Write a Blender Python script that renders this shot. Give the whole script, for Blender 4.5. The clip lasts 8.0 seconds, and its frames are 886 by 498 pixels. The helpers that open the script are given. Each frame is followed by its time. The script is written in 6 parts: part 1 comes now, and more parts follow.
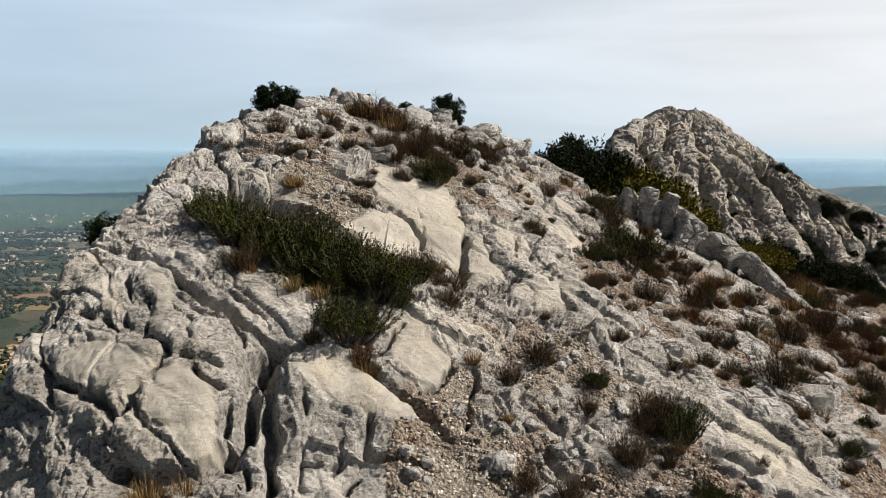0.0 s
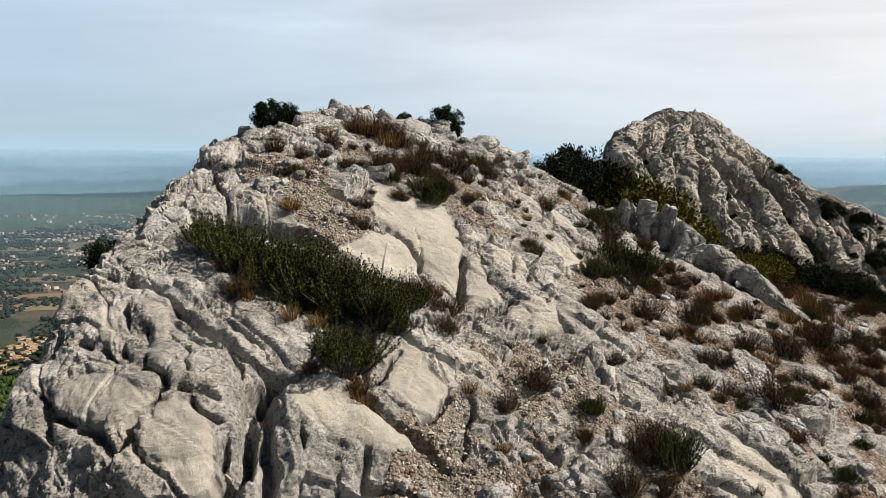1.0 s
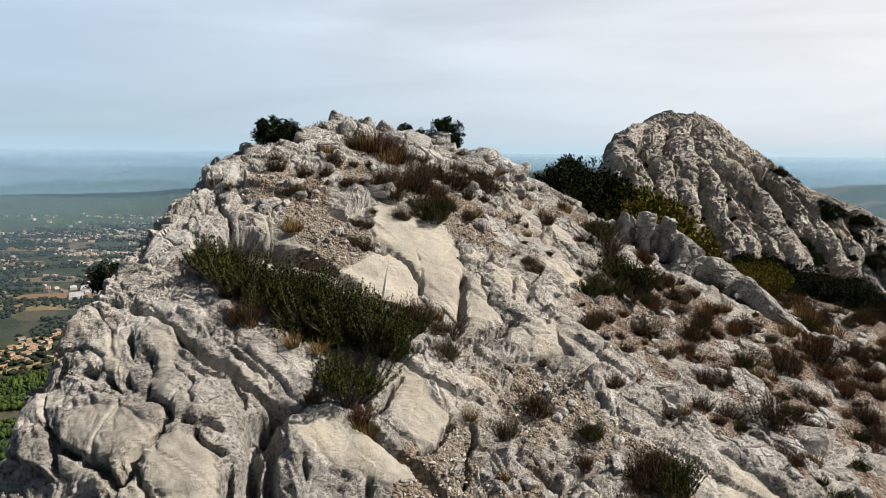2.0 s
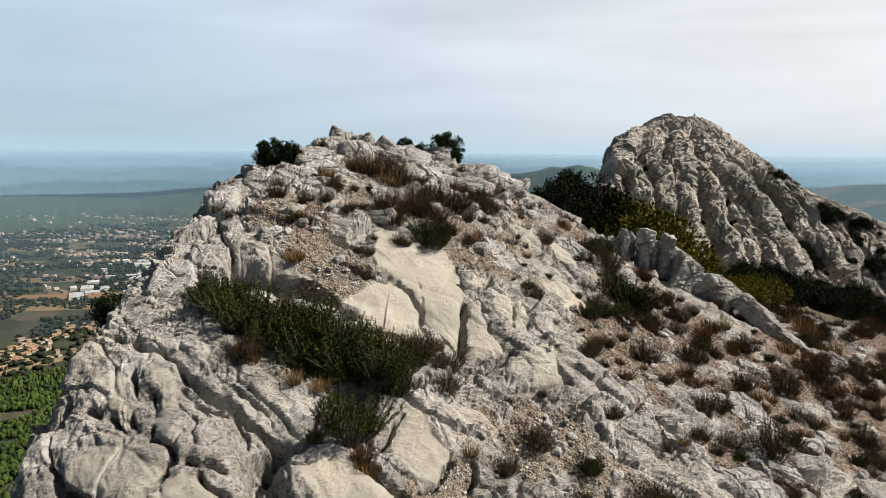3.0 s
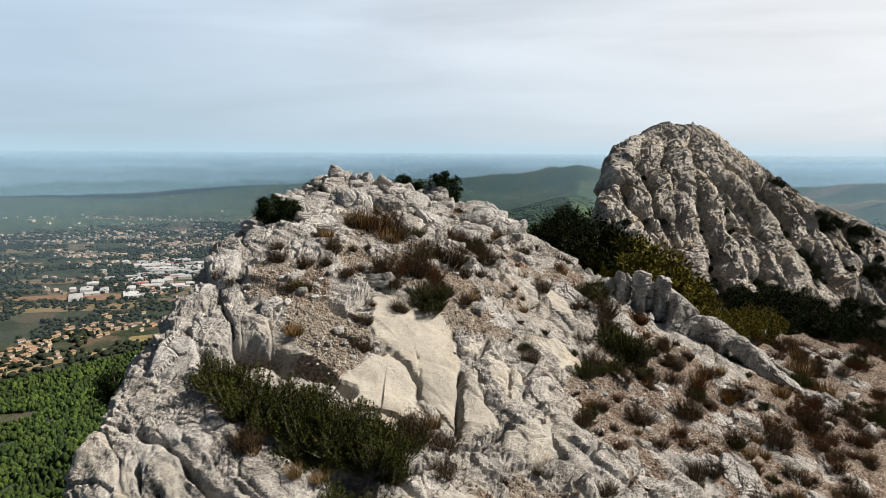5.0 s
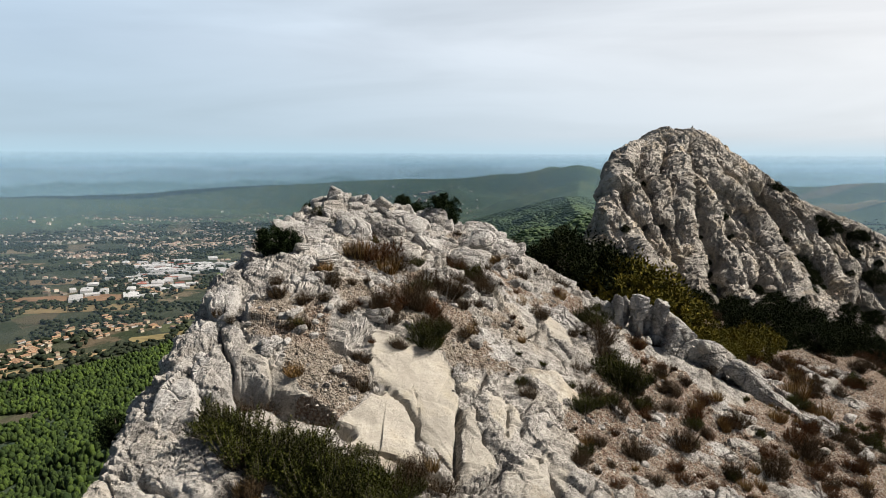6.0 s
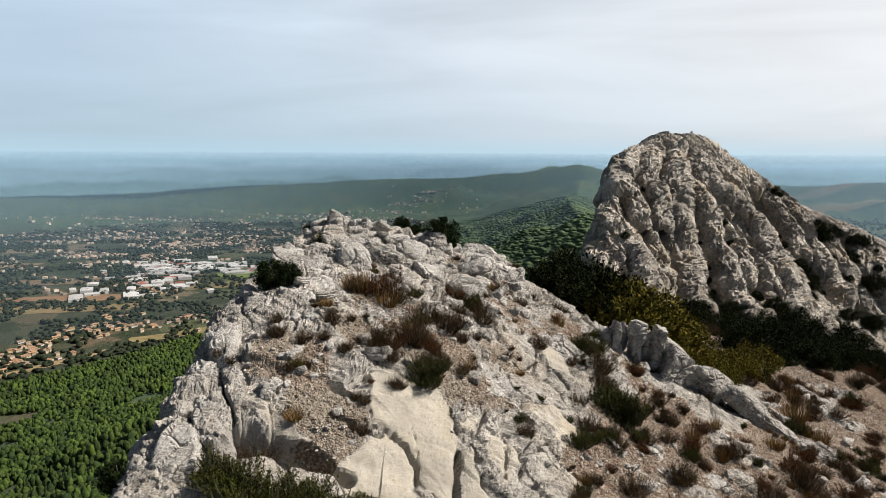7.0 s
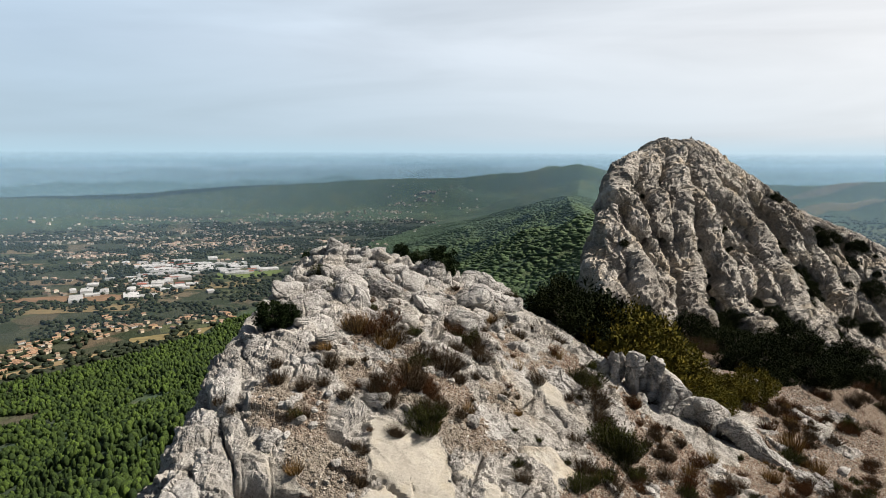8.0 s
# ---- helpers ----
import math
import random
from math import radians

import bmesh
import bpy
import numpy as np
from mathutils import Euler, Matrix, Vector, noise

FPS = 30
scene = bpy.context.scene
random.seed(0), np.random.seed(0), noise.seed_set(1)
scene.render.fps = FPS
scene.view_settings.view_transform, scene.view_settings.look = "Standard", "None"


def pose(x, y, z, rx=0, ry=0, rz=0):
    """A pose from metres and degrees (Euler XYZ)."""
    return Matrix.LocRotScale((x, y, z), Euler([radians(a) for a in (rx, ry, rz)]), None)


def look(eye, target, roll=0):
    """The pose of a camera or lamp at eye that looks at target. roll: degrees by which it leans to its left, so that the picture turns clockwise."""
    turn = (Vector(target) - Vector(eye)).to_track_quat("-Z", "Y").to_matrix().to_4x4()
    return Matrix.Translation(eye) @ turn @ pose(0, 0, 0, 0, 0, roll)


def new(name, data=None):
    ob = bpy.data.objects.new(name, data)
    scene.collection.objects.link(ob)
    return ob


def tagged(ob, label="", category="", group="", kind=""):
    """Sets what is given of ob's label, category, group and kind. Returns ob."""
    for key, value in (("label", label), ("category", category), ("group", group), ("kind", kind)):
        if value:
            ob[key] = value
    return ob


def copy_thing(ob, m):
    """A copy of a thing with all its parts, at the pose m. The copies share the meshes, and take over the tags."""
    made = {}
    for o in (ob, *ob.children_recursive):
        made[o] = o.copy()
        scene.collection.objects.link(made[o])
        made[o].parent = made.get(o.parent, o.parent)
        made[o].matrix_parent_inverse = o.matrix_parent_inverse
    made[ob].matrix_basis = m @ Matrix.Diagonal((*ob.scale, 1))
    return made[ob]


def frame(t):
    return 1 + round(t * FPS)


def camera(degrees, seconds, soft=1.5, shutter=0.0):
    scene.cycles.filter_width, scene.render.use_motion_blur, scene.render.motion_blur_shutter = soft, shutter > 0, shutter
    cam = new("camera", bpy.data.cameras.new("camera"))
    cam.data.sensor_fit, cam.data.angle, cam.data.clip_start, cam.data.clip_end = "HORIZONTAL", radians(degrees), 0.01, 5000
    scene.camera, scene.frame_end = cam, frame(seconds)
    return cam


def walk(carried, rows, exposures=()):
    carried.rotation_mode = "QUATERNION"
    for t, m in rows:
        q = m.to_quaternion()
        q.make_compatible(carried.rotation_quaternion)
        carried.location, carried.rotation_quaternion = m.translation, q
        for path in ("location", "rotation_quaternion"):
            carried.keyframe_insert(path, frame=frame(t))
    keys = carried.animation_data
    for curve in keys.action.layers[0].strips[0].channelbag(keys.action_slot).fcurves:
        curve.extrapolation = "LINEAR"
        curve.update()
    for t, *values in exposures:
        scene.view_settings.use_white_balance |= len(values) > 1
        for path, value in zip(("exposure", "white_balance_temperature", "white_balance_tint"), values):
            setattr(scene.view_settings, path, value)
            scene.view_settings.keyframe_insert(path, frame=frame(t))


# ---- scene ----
cam = camera(67.5, 8.0, 0.65)
METRES, EYE, TILT, LEAN, TURN = 6.4, 0.0, -8.2, -0.7, 0.0
ROWS = [
    (0.0, 0.0, 0.0, 0.0, 0.0, 0.0, 0.0),
    (0.5, 0.0042, -0.0050, 0.0395, 0.0, -0.01, 0.04),
    (1.0, 0.0081, -0.0096, 0.0738, 0.0, -0.04, 0.08),
    (1.5, 0.0075, -0.0165, 0.1072, 0.01, -0.05, 0.09),
    (3.0, 0.0045, -0.0404, 0.245, 0.0, -0.07, 0.16),
    (3.5, 0.0046, -0.0502, 0.3008, -0.01, -0.07, 0.19),
    (4.0, 0.0071, -0.0598, 0.3579, -0.03, -0.07, 0.22),
    (4.5, 0.0102, -0.0696, 0.4265, -0.04, -0.09, 0.25),
    (6.0, 0.0218, -0.0996, 0.6407, -0.04, -0.08, 0.37),
    (6.5, 0.0236, -0.1073, 0.7131, -0.05, -0.11, 0.36),
    (7.0, 0.0274, -0.1174, 0.7998, -0.05, -0.13, 0.38),
    (7.5, 0.0317, -0.1290, 0.8926, -0.06, -0.14, 0.41),
    (8.0, 0.0367, -0.1411, 0.9943, -0.05, -0.16, 0.45),
]
walk(cam, [(t, pose(0, 0, EYE, TILT, LEAN, TURN) @ pose(METRES * x, METRES * y, METRES * z, 90 + pitch, roll, yaw)) for t, x, y, z, yaw, pitch, roll in ROWS])
scene.view_settings.exposure = 0.62

# ---------------------------------------------------------------- light
SUN_TO = Vector((0.68, 0.0, 0.68)).normalized()


def make_sky():
    """Thin high cloud over a pale blue sky, whiter towards the sun."""
    world = bpy.data.worlds.new("sky")
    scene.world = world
    world.use_nodes = True
    nt = world.node_tree
    nt.nodes.clear()
    N = nt.nodes.new
    L = nt.links.new
    out, bg = N("ShaderNodeOutputWorld"), N("ShaderNodeBackground")
    sky = N("ShaderNodeTexSky")
    sky.sky_type = "NISHITA"
    sky.sun_disc = False
    sky.sun_elevation = math.asin(SUN_TO.z)
    sky.sun_rotation = math.atan2(SUN_TO.x, SUN_TO.y)
    sky.air_density, sky.dust_density, sky.ozone_density = 1.0, 2.0, 1.5
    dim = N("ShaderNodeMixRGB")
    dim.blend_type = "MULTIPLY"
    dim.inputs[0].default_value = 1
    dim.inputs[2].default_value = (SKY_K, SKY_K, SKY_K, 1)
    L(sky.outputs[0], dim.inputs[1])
    co = N("ShaderNodeTexCoord")
    mp = N("ShaderNodeMapping")
    mp.inputs["Scale"].default_value = (1.0, 1.0, 7.0)
    mp.inputs["Rotation"].default_value = (0.0, radians(3), 0.3)
    L(co.outputs["Generated"], mp.inputs[0])
    nz = N("ShaderNodeTexNoise")
    nz.inputs["Scale"].default_value = 1.5
    nz.inputs["Detail"].default_value = 7
    nz.inputs["Roughness"].default_value = 0.5
    nz.inputs["Distortion"].default_value = 0.5
    L(mp.outputs[0], nz.inputs[0])
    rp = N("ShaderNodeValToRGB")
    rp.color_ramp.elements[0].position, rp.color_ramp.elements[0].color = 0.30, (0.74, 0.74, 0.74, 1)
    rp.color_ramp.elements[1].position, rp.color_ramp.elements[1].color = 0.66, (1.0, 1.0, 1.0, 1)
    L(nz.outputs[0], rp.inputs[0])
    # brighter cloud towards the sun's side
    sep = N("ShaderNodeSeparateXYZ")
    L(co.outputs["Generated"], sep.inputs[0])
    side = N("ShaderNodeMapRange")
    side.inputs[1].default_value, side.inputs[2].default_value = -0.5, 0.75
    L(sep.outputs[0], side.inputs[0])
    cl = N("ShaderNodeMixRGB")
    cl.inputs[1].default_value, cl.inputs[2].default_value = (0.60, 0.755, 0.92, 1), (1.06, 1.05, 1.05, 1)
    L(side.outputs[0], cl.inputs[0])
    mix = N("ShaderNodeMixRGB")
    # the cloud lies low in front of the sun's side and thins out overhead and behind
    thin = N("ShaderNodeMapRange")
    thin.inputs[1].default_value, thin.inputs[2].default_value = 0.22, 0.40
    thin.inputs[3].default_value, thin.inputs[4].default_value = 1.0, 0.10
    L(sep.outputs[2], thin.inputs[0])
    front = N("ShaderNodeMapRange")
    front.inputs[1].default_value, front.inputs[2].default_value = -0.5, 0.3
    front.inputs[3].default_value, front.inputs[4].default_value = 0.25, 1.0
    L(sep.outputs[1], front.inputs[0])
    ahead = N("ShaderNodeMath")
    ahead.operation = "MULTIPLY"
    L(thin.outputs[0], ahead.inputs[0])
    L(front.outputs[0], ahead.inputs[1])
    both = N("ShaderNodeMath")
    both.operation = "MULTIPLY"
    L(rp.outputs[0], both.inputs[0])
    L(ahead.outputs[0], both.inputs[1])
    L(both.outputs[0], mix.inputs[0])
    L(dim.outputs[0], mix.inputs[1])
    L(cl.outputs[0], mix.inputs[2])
    # blue haze over the horizon, away from the sun
    low = N("ShaderNodeMapRange")
    low.inputs[1].default_value, low.inputs[2].default_value = -0.01, 0.15
    low.inputs[3].default_value, low.inputs[4].default_value = 0.85, 0.0
    L(sep.outputs[2], low.inputs[0])
    off = N("ShaderNodeMapRange")
    off.inputs[1].default_value, off.inputs[2].default_value = -0.4, 0.6
    off.inputs[3].default_value, off.inputs[4].default_value = 1.0, 0.35
    L(sep.outputs[0], off.inputs[0])
    veil = N("ShaderNodeMath")
    veil.operation = "MULTIPLY"
    L(low.outputs[0], veil.inputs[0])
    L(off.outputs[0], veil.inputs[1])
    haze = N("ShaderNodeMixRGB")
    haze.inputs[2].default_value = (0.47, 0.62, 0.72, 1)
    L(veil.outputs[0], haze.inputs[0])
    L(mix.outputs[0], haze.inputs[1])
    L(haze.outputs[0], bg.inputs[0])
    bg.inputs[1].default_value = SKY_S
    L(bg.outputs[0], out.inputs[0])


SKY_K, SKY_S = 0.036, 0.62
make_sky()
sun_data = bpy.data.lights.new("sun", "SUN")
sun_data.energy, sun_data.angle, sun_data.color = 4.85, radians(0.8), (1.0, 0.925, 0.81)
sun = new("sun", sun_data)
sun.matrix_world = look(tuple(SUN_TO * 60), (0, 0, 0))

# ---------------------------------------------------------------- noise
def hash01(ix, iy, iz, seed):
    h = (ix.astype(np.int64) * 374761393 + iy.astype(np.int64) * 668265263 + iz.astype(np.int64) * 2147483647 + seed * 1274126177) & 0xFFFFFFFF
    h = ((h ^ (h >> 13)) * 1274126177) & 0xFFFFFFFF
    h = ((h ^ (h >> 16)) * 2246822519) & 0xFFFFFFFF
    return ((h ^ (h >> 15)) & 0xFFFFFF) / float(0xFFFFFF)


def vnoise(p, seed=0):
    """Smooth value noise, -1 to 1, at points p (n x 3)."""
    i = np.floor(p).astype(np.int64)
    w = p - i
    w = w * w * w * (w * (w * 6 - 15) + 10)
    x, y, z = i.T
    v = [hash01(x + a, y + b, z + c, seed) for a in (0, 1) for b in (0, 1) for c in (0, 1)]
    wx, wy, wz = w.T
    a = (v[0] * (1 - wz) + v[1] * wz) * (1 - wy) + (v[2] * (1 - wz) + v[3] * wz) * wy
    b = (v[4] * (1 - wz) + v[5] * wz) * (1 - wy) + (v[6] * (1 - wz) + v[7] * wz) * wy
    return 2 * (a * (1 - wx) + b * wx) - 1


def fbm(p, octaves=4, seed=0, gain=0.5):
    total, amp = np.zeros(len(p)), 1.0
    for k in range(octaves):
        total += amp * vnoise(p * 2.03 ** k + 17.3 * k, seed + k)
        amp *= gain
    return total


def ridged(p, octaves=3, seed=0):
    total, amp = np.zeros(len(p)), 1.0
    for k in range(octaves):
        total += amp * (1 - 2 * np.abs(vnoise(p * 2.03 ** k + 9.1 * k, seed + k)))
        amp *= 0.5
    return total


def cells(p, seed=0, jitter=0.9):
    """Broken blocks: each block's own lean, the distance to its joint, and its own number."""
    i = np.floor(p).astype(np.int64)
    f1, f2 = np.full(len(p), 9.0), np.full(len(p), 9.0)
    own = np.zeros(len(p))
    lean = np.zeros(len(p))
    for a in (-1, 0, 1):
        for b in (-1, 0, 1):
            for c in (-1, 0, 1):
                x, y, z = i[:, 0] + a, i[:, 1] + b, i[:, 2] + c
                dx = x + 0.5 + jitter * (hash01(x, y, z, seed) - 0.5) - p[:, 0]
                dy = y + 0.5 + jitter * (hash01(x, y, z, seed + 11) - 0.5) - p[:, 1]
                dz = z + 0.5 + jitter * (hash01(x, y, z, seed + 23) - 0.5) - p[:, 2]
                d = np.sqrt(dx * dx + dy * dy + dz * dz)
                nearer = d < f1
                f2 = np.where(nearer, f1, np.minimum(f2, d))
                own = np.where(nearer, hash01(x, y, z, seed + 37), own)
                lean = np.where(nearer, (hash01(x, y, z, seed + 51) - 0.5) * dx + (hash01(x, y, z, seed + 67) - 0.5) * dy, lean)
                f1 = np.where(nearer, d, f1)
    return lean, f2 - f1, own


def step(a, b, x):
    t = np.clip((x - a) / (b - a), 0, 1)
    return t * t * (3 - 2 * t)


def turned(p, rx, ry, rz):
    return p @ np.array(Euler((radians(rx), radians(ry), radians(rz))).to_matrix()).T


# ---------------------------------------------------------------- meshes
def raw_mesh(name, verts, faces, smooth=True):
    """A mesh from arrays: verts n x 3, faces m x 3 or m x 4."""
    verts, faces = np.asarray(verts, np.float32), np.asarray(faces, np.int32)
    k = faces.shape[1]
    me = bpy.data.meshes.new(name)
    me.vertices.add(len(verts))
    me.vertices.foreach_set("co", verts.ravel())
    me.loops.add(faces.size)
    me.loops.foreach_set("vertex_index", faces.ravel())
    me.polygons.add(len(faces))
    me.polygons.foreach_set("loop_start", np.arange(0, faces.size, k, dtype=np.int32))
    me.polygons.foreach_set("loop_total", np.full(len(faces), k, np.int32))
    me.polygons.foreach_set("use_smooth", np.full(len(faces), smooth))
    me.update(calc_edges=True)
    me.validate()
    return me


def grid_faces(nx, ny):
    i = np.arange(nx * ny).reshape(ny, nx)
    return np.stack([i[:-1, :-1], i[:-1, 1:], i[1:, 1:], i[1:, :-1]], -1).reshape(-1, 4)


def grid_normals(v, nx, ny):
    g = v.reshape(ny, nx, 3)
    n = np.cross(np.gradient(g, axis=1), np.gradient(g, axis=0)).reshape(-1, 3)
    return n / (np.linalg.norm(n, axis=1, keepdims=True) + 1e-9)


def linked(name, me, mat, parent=None, label=""):
    ob = new(name, me)
    if mat is not None and len(me.materials) == 0:
        me.materials.append(mat)
    if parent is not None:
        ob.parent = parent
    if label:
        ob["label"] = label
    return ob


def set_attr(me, name, values):
    at = me.attributes.new(name, "FLOAT", "POINT")
    at.data.foreach_set("value", np.asarray(values, np.float32))


def spline_weights(w):
    return np.stack([(1 - w) ** 3 / 6, (3 * w ** 3 - 6 * w ** 2 + 4) / 6, (-3 * w ** 3 + 3 * w ** 2 + 3 * w + 1) / 6, w ** 3 / 6], -1)


def plan_height(table, x0, y0, gap, x, y):
    """Height over the plan: a smooth spline through a coarse table of levels."""
    c = np.array(table)
    ny, nx = c.shape
    gx, gy = np.clip((x - x0) / gap, 0, nx - 1.0001), np.clip((y - y0) / gap, 0, ny - 1.0001)
    i, j = np.floor(gx).astype(int), np.floor(gy).astype(int)
    wx, wy = spline_weights(gx - i), spline_weights(gy - j)
    z = np.zeros(len(gx))
    for a in range(4):
        for b in range(4):
            z += wx[:, a] * wy[:, b] * c[np.clip(j + b - 1, 0, ny - 1), np.clip(i + a - 1, 0, nx - 1)]
    return z


# ---------------------------------------------------------------- materials
class Nodes:
    """Short hand for node trees."""

    def __init__(self, name):
        self.mat = bpy.data.materials.new(name)
        self.mat.use_nodes = True
        self.nt = self.mat.node_tree
        self.bsdf = self.nt.nodes["Principled BSDF"]
        self.bsdf.inputs["Specular IOR Level"].default_value = 0.25
        self.pos = self.nt.nodes.new("ShaderNodeNewGeometry").outputs["Position"]

    def link(self, a, b):
        self.nt.links.new(a, b)

    def noise(self, scale, detail=6, rough=0.55, stretch=None, distort=0.0, vec=None):
        n = self.nt.nodes.new("ShaderNodeTexNoise")
        n.inputs["Scale"].default_value = scale
        n.inputs["Detail"].default_value = detail
        n.inputs["Roughness"].default_value = rough
        n.inputs["Distortion"].default_value = distort
        self.link(self.mapped(stretch, vec), n.inputs["Vector"])
        return n.outputs[0]

    def mapped(self, stretch, vec=None):
        src = vec or self.pos
        if stretch is None:
            return src
        m = self.nt.nodes.new("ShaderNodeMapping")
        m.inputs["Scale"].default_value = stretch[:3]
        if len(stretch) > 3:
            m.inputs["Rotation"].default_value = [radians(a) for a in stretch[3:]]
        self.link(src, m.inputs[0])
        return m.outputs[0]

    def voronoi(self, scale, feature="F1", stretch=None, out=0, vec=None):
        n = self.nt.nodes.new("ShaderNodeTexVoronoi")
        n.feature = feature
        n.inputs["Scale"].default_value = scale
        self.link(self.mapped(stretch, vec), n.inputs["Vector"])
        return n.outputs[out]

    def ramp(self, value, *stops):
        r = self.nt.nodes.new("ShaderNodeValToRGB")
        e = r.color_ramp.elements
        while len(e) < len(stops):
            e.new(0.5)
        for k, (p, c) in enumerate(stops):
            e[k].position = p
            e[k].color = (c, c, c, 1) if isinstance(c, (int, float)) else (*c, 1)
        self.link(value, r.inputs[0])
        return r.outputs[0]

    def mix(self, fac, a, b, blend="MIX"):
        m = self.nt.nodes.new("ShaderNodeMixRGB")
        m.blend_type = blend
        for k, v in enumerate((fac, a, b)):
            if isinstance(v, (int, float)):
                m.inputs[k].default_value = v if k == 0 else (v, v, v, 1)
            elif isinstance(v, tuple):
                m.inputs[k].default_value = (*v, 1)
            else:
                self.link(v, m.inputs[k])
        return m.outputs[0]

    def math(self, op, a, b=0.0):
        m = self.nt.nodes.new("ShaderNodeMath")
        m.operation = op
        for k, v in enumerate((a, b)):
            if isinstance(v, (int, float)):
                m.inputs[k].default_value = v
            else:
                self.link(v, m.inputs[k])
        return m.outputs[0]

    def attr(self, name):
        a = self.nt.nodes.new("ShaderNodeAttribute")
        a.attribute_name = name
        return a.outputs["Fac"]

    def random(self):
        return self.nt.nodes.new("ShaderNodeObjectInfo").outputs["Random"]

    def island(self):
        return self.nt.nodes.new("ShaderNodeNewGeometry").outputs["Random Per Island"]

    def bump(self, height, strength, distance, prev=None):
        b = self.nt.nodes.new("ShaderNodeBump")
        b.inputs["Strength"].default_value = strength
        b.inputs["Distance"].default_value = distance
        self.link(height, b.inputs["Height"])
        if prev is not None:
            self.link(prev, b.inputs["Normal"])
        return b.outputs[0]

    def done(self, colour, rough=0.9, normal=None):
        if isinstance(colour, tuple):
            self.bsdf.inputs["Base Color"].default_value = (*colour, 1)
        else:
            self.link(colour, self.bsdf.inputs["Base Color"])
        if isinstance(rough, (int, float)):
            self.bsdf.inputs["Roughness"].default_value = rough
        else:
            self.link(rough, self.bsdf.inputs["Roughness"])
        if normal is not None:
            self.link(normal, self.bsdf.inputs["Normal"])
        return self.mat


def limestone(name, size=1.0, soil=False, warm=0.38, crust=0.75, tone=1.0, joints=0.0, clean=1.0, stain=0.0):
    """Weathered pale limestone: grey lichen crust, ochre stains, joints and pitting. size: the scale of its features."""
    m = Nodes(name)
    s = 1.0 / size
    big = m.noise(0.55 * s, 5, 0.6)
    mid = m.noise(2.6 * s, 8, 0.62, distort=0.4)
    fine = m.noise(17 * s, 8, 0.68)
    grit = m.noise(70 * s, 4, 0.7)
    col = m.ramp(mid, (0.24, (0.20, 0.19, 0.182)), (0.38, (0.36, 0.345, 0.33)), (0.52, (0.47, 0.452, 0.434)), (0.78, (0.55, 0.532, 0.512)))
    ochre = m.ramp(big, (0.50, 0.0), (0.68, warm))
    col = m.mix(ochre, col, (0.42, 0.352, 0.262), "MIX")
    lichen = m.ramp(m.noise(1.3 * s, 9, 0.7, distort=0.8), (0.54, 0.0), (0.62, crust * 0.6), (0.72, crust))
    col = m.mix(lichen, col, (0.145, 0.137, 0.128))
    # worn patches are smooth, the others pitted
    worn = m.ramp(m.noise(0.75 * s, 4, 0.6, distort=0.6), (0.44, 1.0), (0.58, 0.35))
    if soil:
        face = m.ramp(m.math("ADD", m.attr("smooth"), m.math("MULTIPLY", m.math("SUBTRACT", mid, 0.5), 0.5)), (0.25, 0.0), (0.65, 1.0))
        worn = m.math("MULTIPLY", worn, m.math("SUBTRACT", 1.0, m.math("MULTIPLY", face, 0.8)))
        pale = m.ramp(m.noise(1.7 * s, 6, 0.6), (0.3, (0.33, 0.305, 0.262)), (0.5, (0.43, 0.402, 0.355)), (0.72, (0.41, 0.365, 0.28)))
        col = m.mix(m.math("MULTIPLY", face, 0.8), col, pale)
    # chips: small angular facets of random height, the lower ones coloured darker as if shaded
    shake = m.nt.nodes[m.noise(5.0 * s, 4).node.name].outputs[1]
    bent = m.mix(0.10, m.pos, shake, "ADD")
    chip = m.voronoi(5.5 * s, "F1", (1.0, 1.5, 2.2, 20, 25, 40), out=1, vec=bent)
    chip2 = m.voronoi(19 * s, "F1", (1.0, 1.4, 1.8, -30, 15, 10), out=1, vec=bent)
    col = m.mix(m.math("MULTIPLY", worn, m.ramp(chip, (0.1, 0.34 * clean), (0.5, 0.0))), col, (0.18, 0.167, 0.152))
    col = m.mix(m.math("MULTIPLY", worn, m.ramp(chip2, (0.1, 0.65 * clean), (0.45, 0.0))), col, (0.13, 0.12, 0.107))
    # pits turn near black where the bump sinks, shade put into the colour
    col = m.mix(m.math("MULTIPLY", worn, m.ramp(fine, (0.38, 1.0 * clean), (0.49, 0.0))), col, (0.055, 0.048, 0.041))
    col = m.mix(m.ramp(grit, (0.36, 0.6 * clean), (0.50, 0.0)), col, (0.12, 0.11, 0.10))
    if stain:
        streak = m.ramp(m.noise(0.30 * s, 7, 0.62, (1.0, 1.0, 0.4), distort=0.5), (0.42, stain), (0.54, 0.0))
        col = m.mix(streak, col, (0.125, 0.12, 0.118))
    # hairline joints with dirt in them, coloured darker still for the shade inside
    warp = m.mix(0.45, m.pos, m.nt.nodes[m.noise(1.5 * s, 4).node.name].outputs[1], "ADD")
    j1 = m.voronoi(0.95 * s, "DISTANCE_TO_EDGE", (1.0, 1.4, 2.0, 25, 10, 30), vec=warp)
    j2 = m.voronoi(3.3 * s, "DISTANCE_TO_EDGE", (1.0, 1.3, 2.2, -20, 15, 60), vec=warp)
    d1 = m.math("MULTIPLY", m.ramp(j1, (0.0, 0.9), (0.006, 0.8), (0.014, 0.0)), m.ramp(big, (0.46 - joints, 0.0), (0.56 - joints, 1.0)))
    torn = m.ramp(m.noise(4.0 * s, 5, 0.65), (0.44, 0.0), (0.56, 1.0))
    d1 = m.math("MULTIPLY", d1, torn)
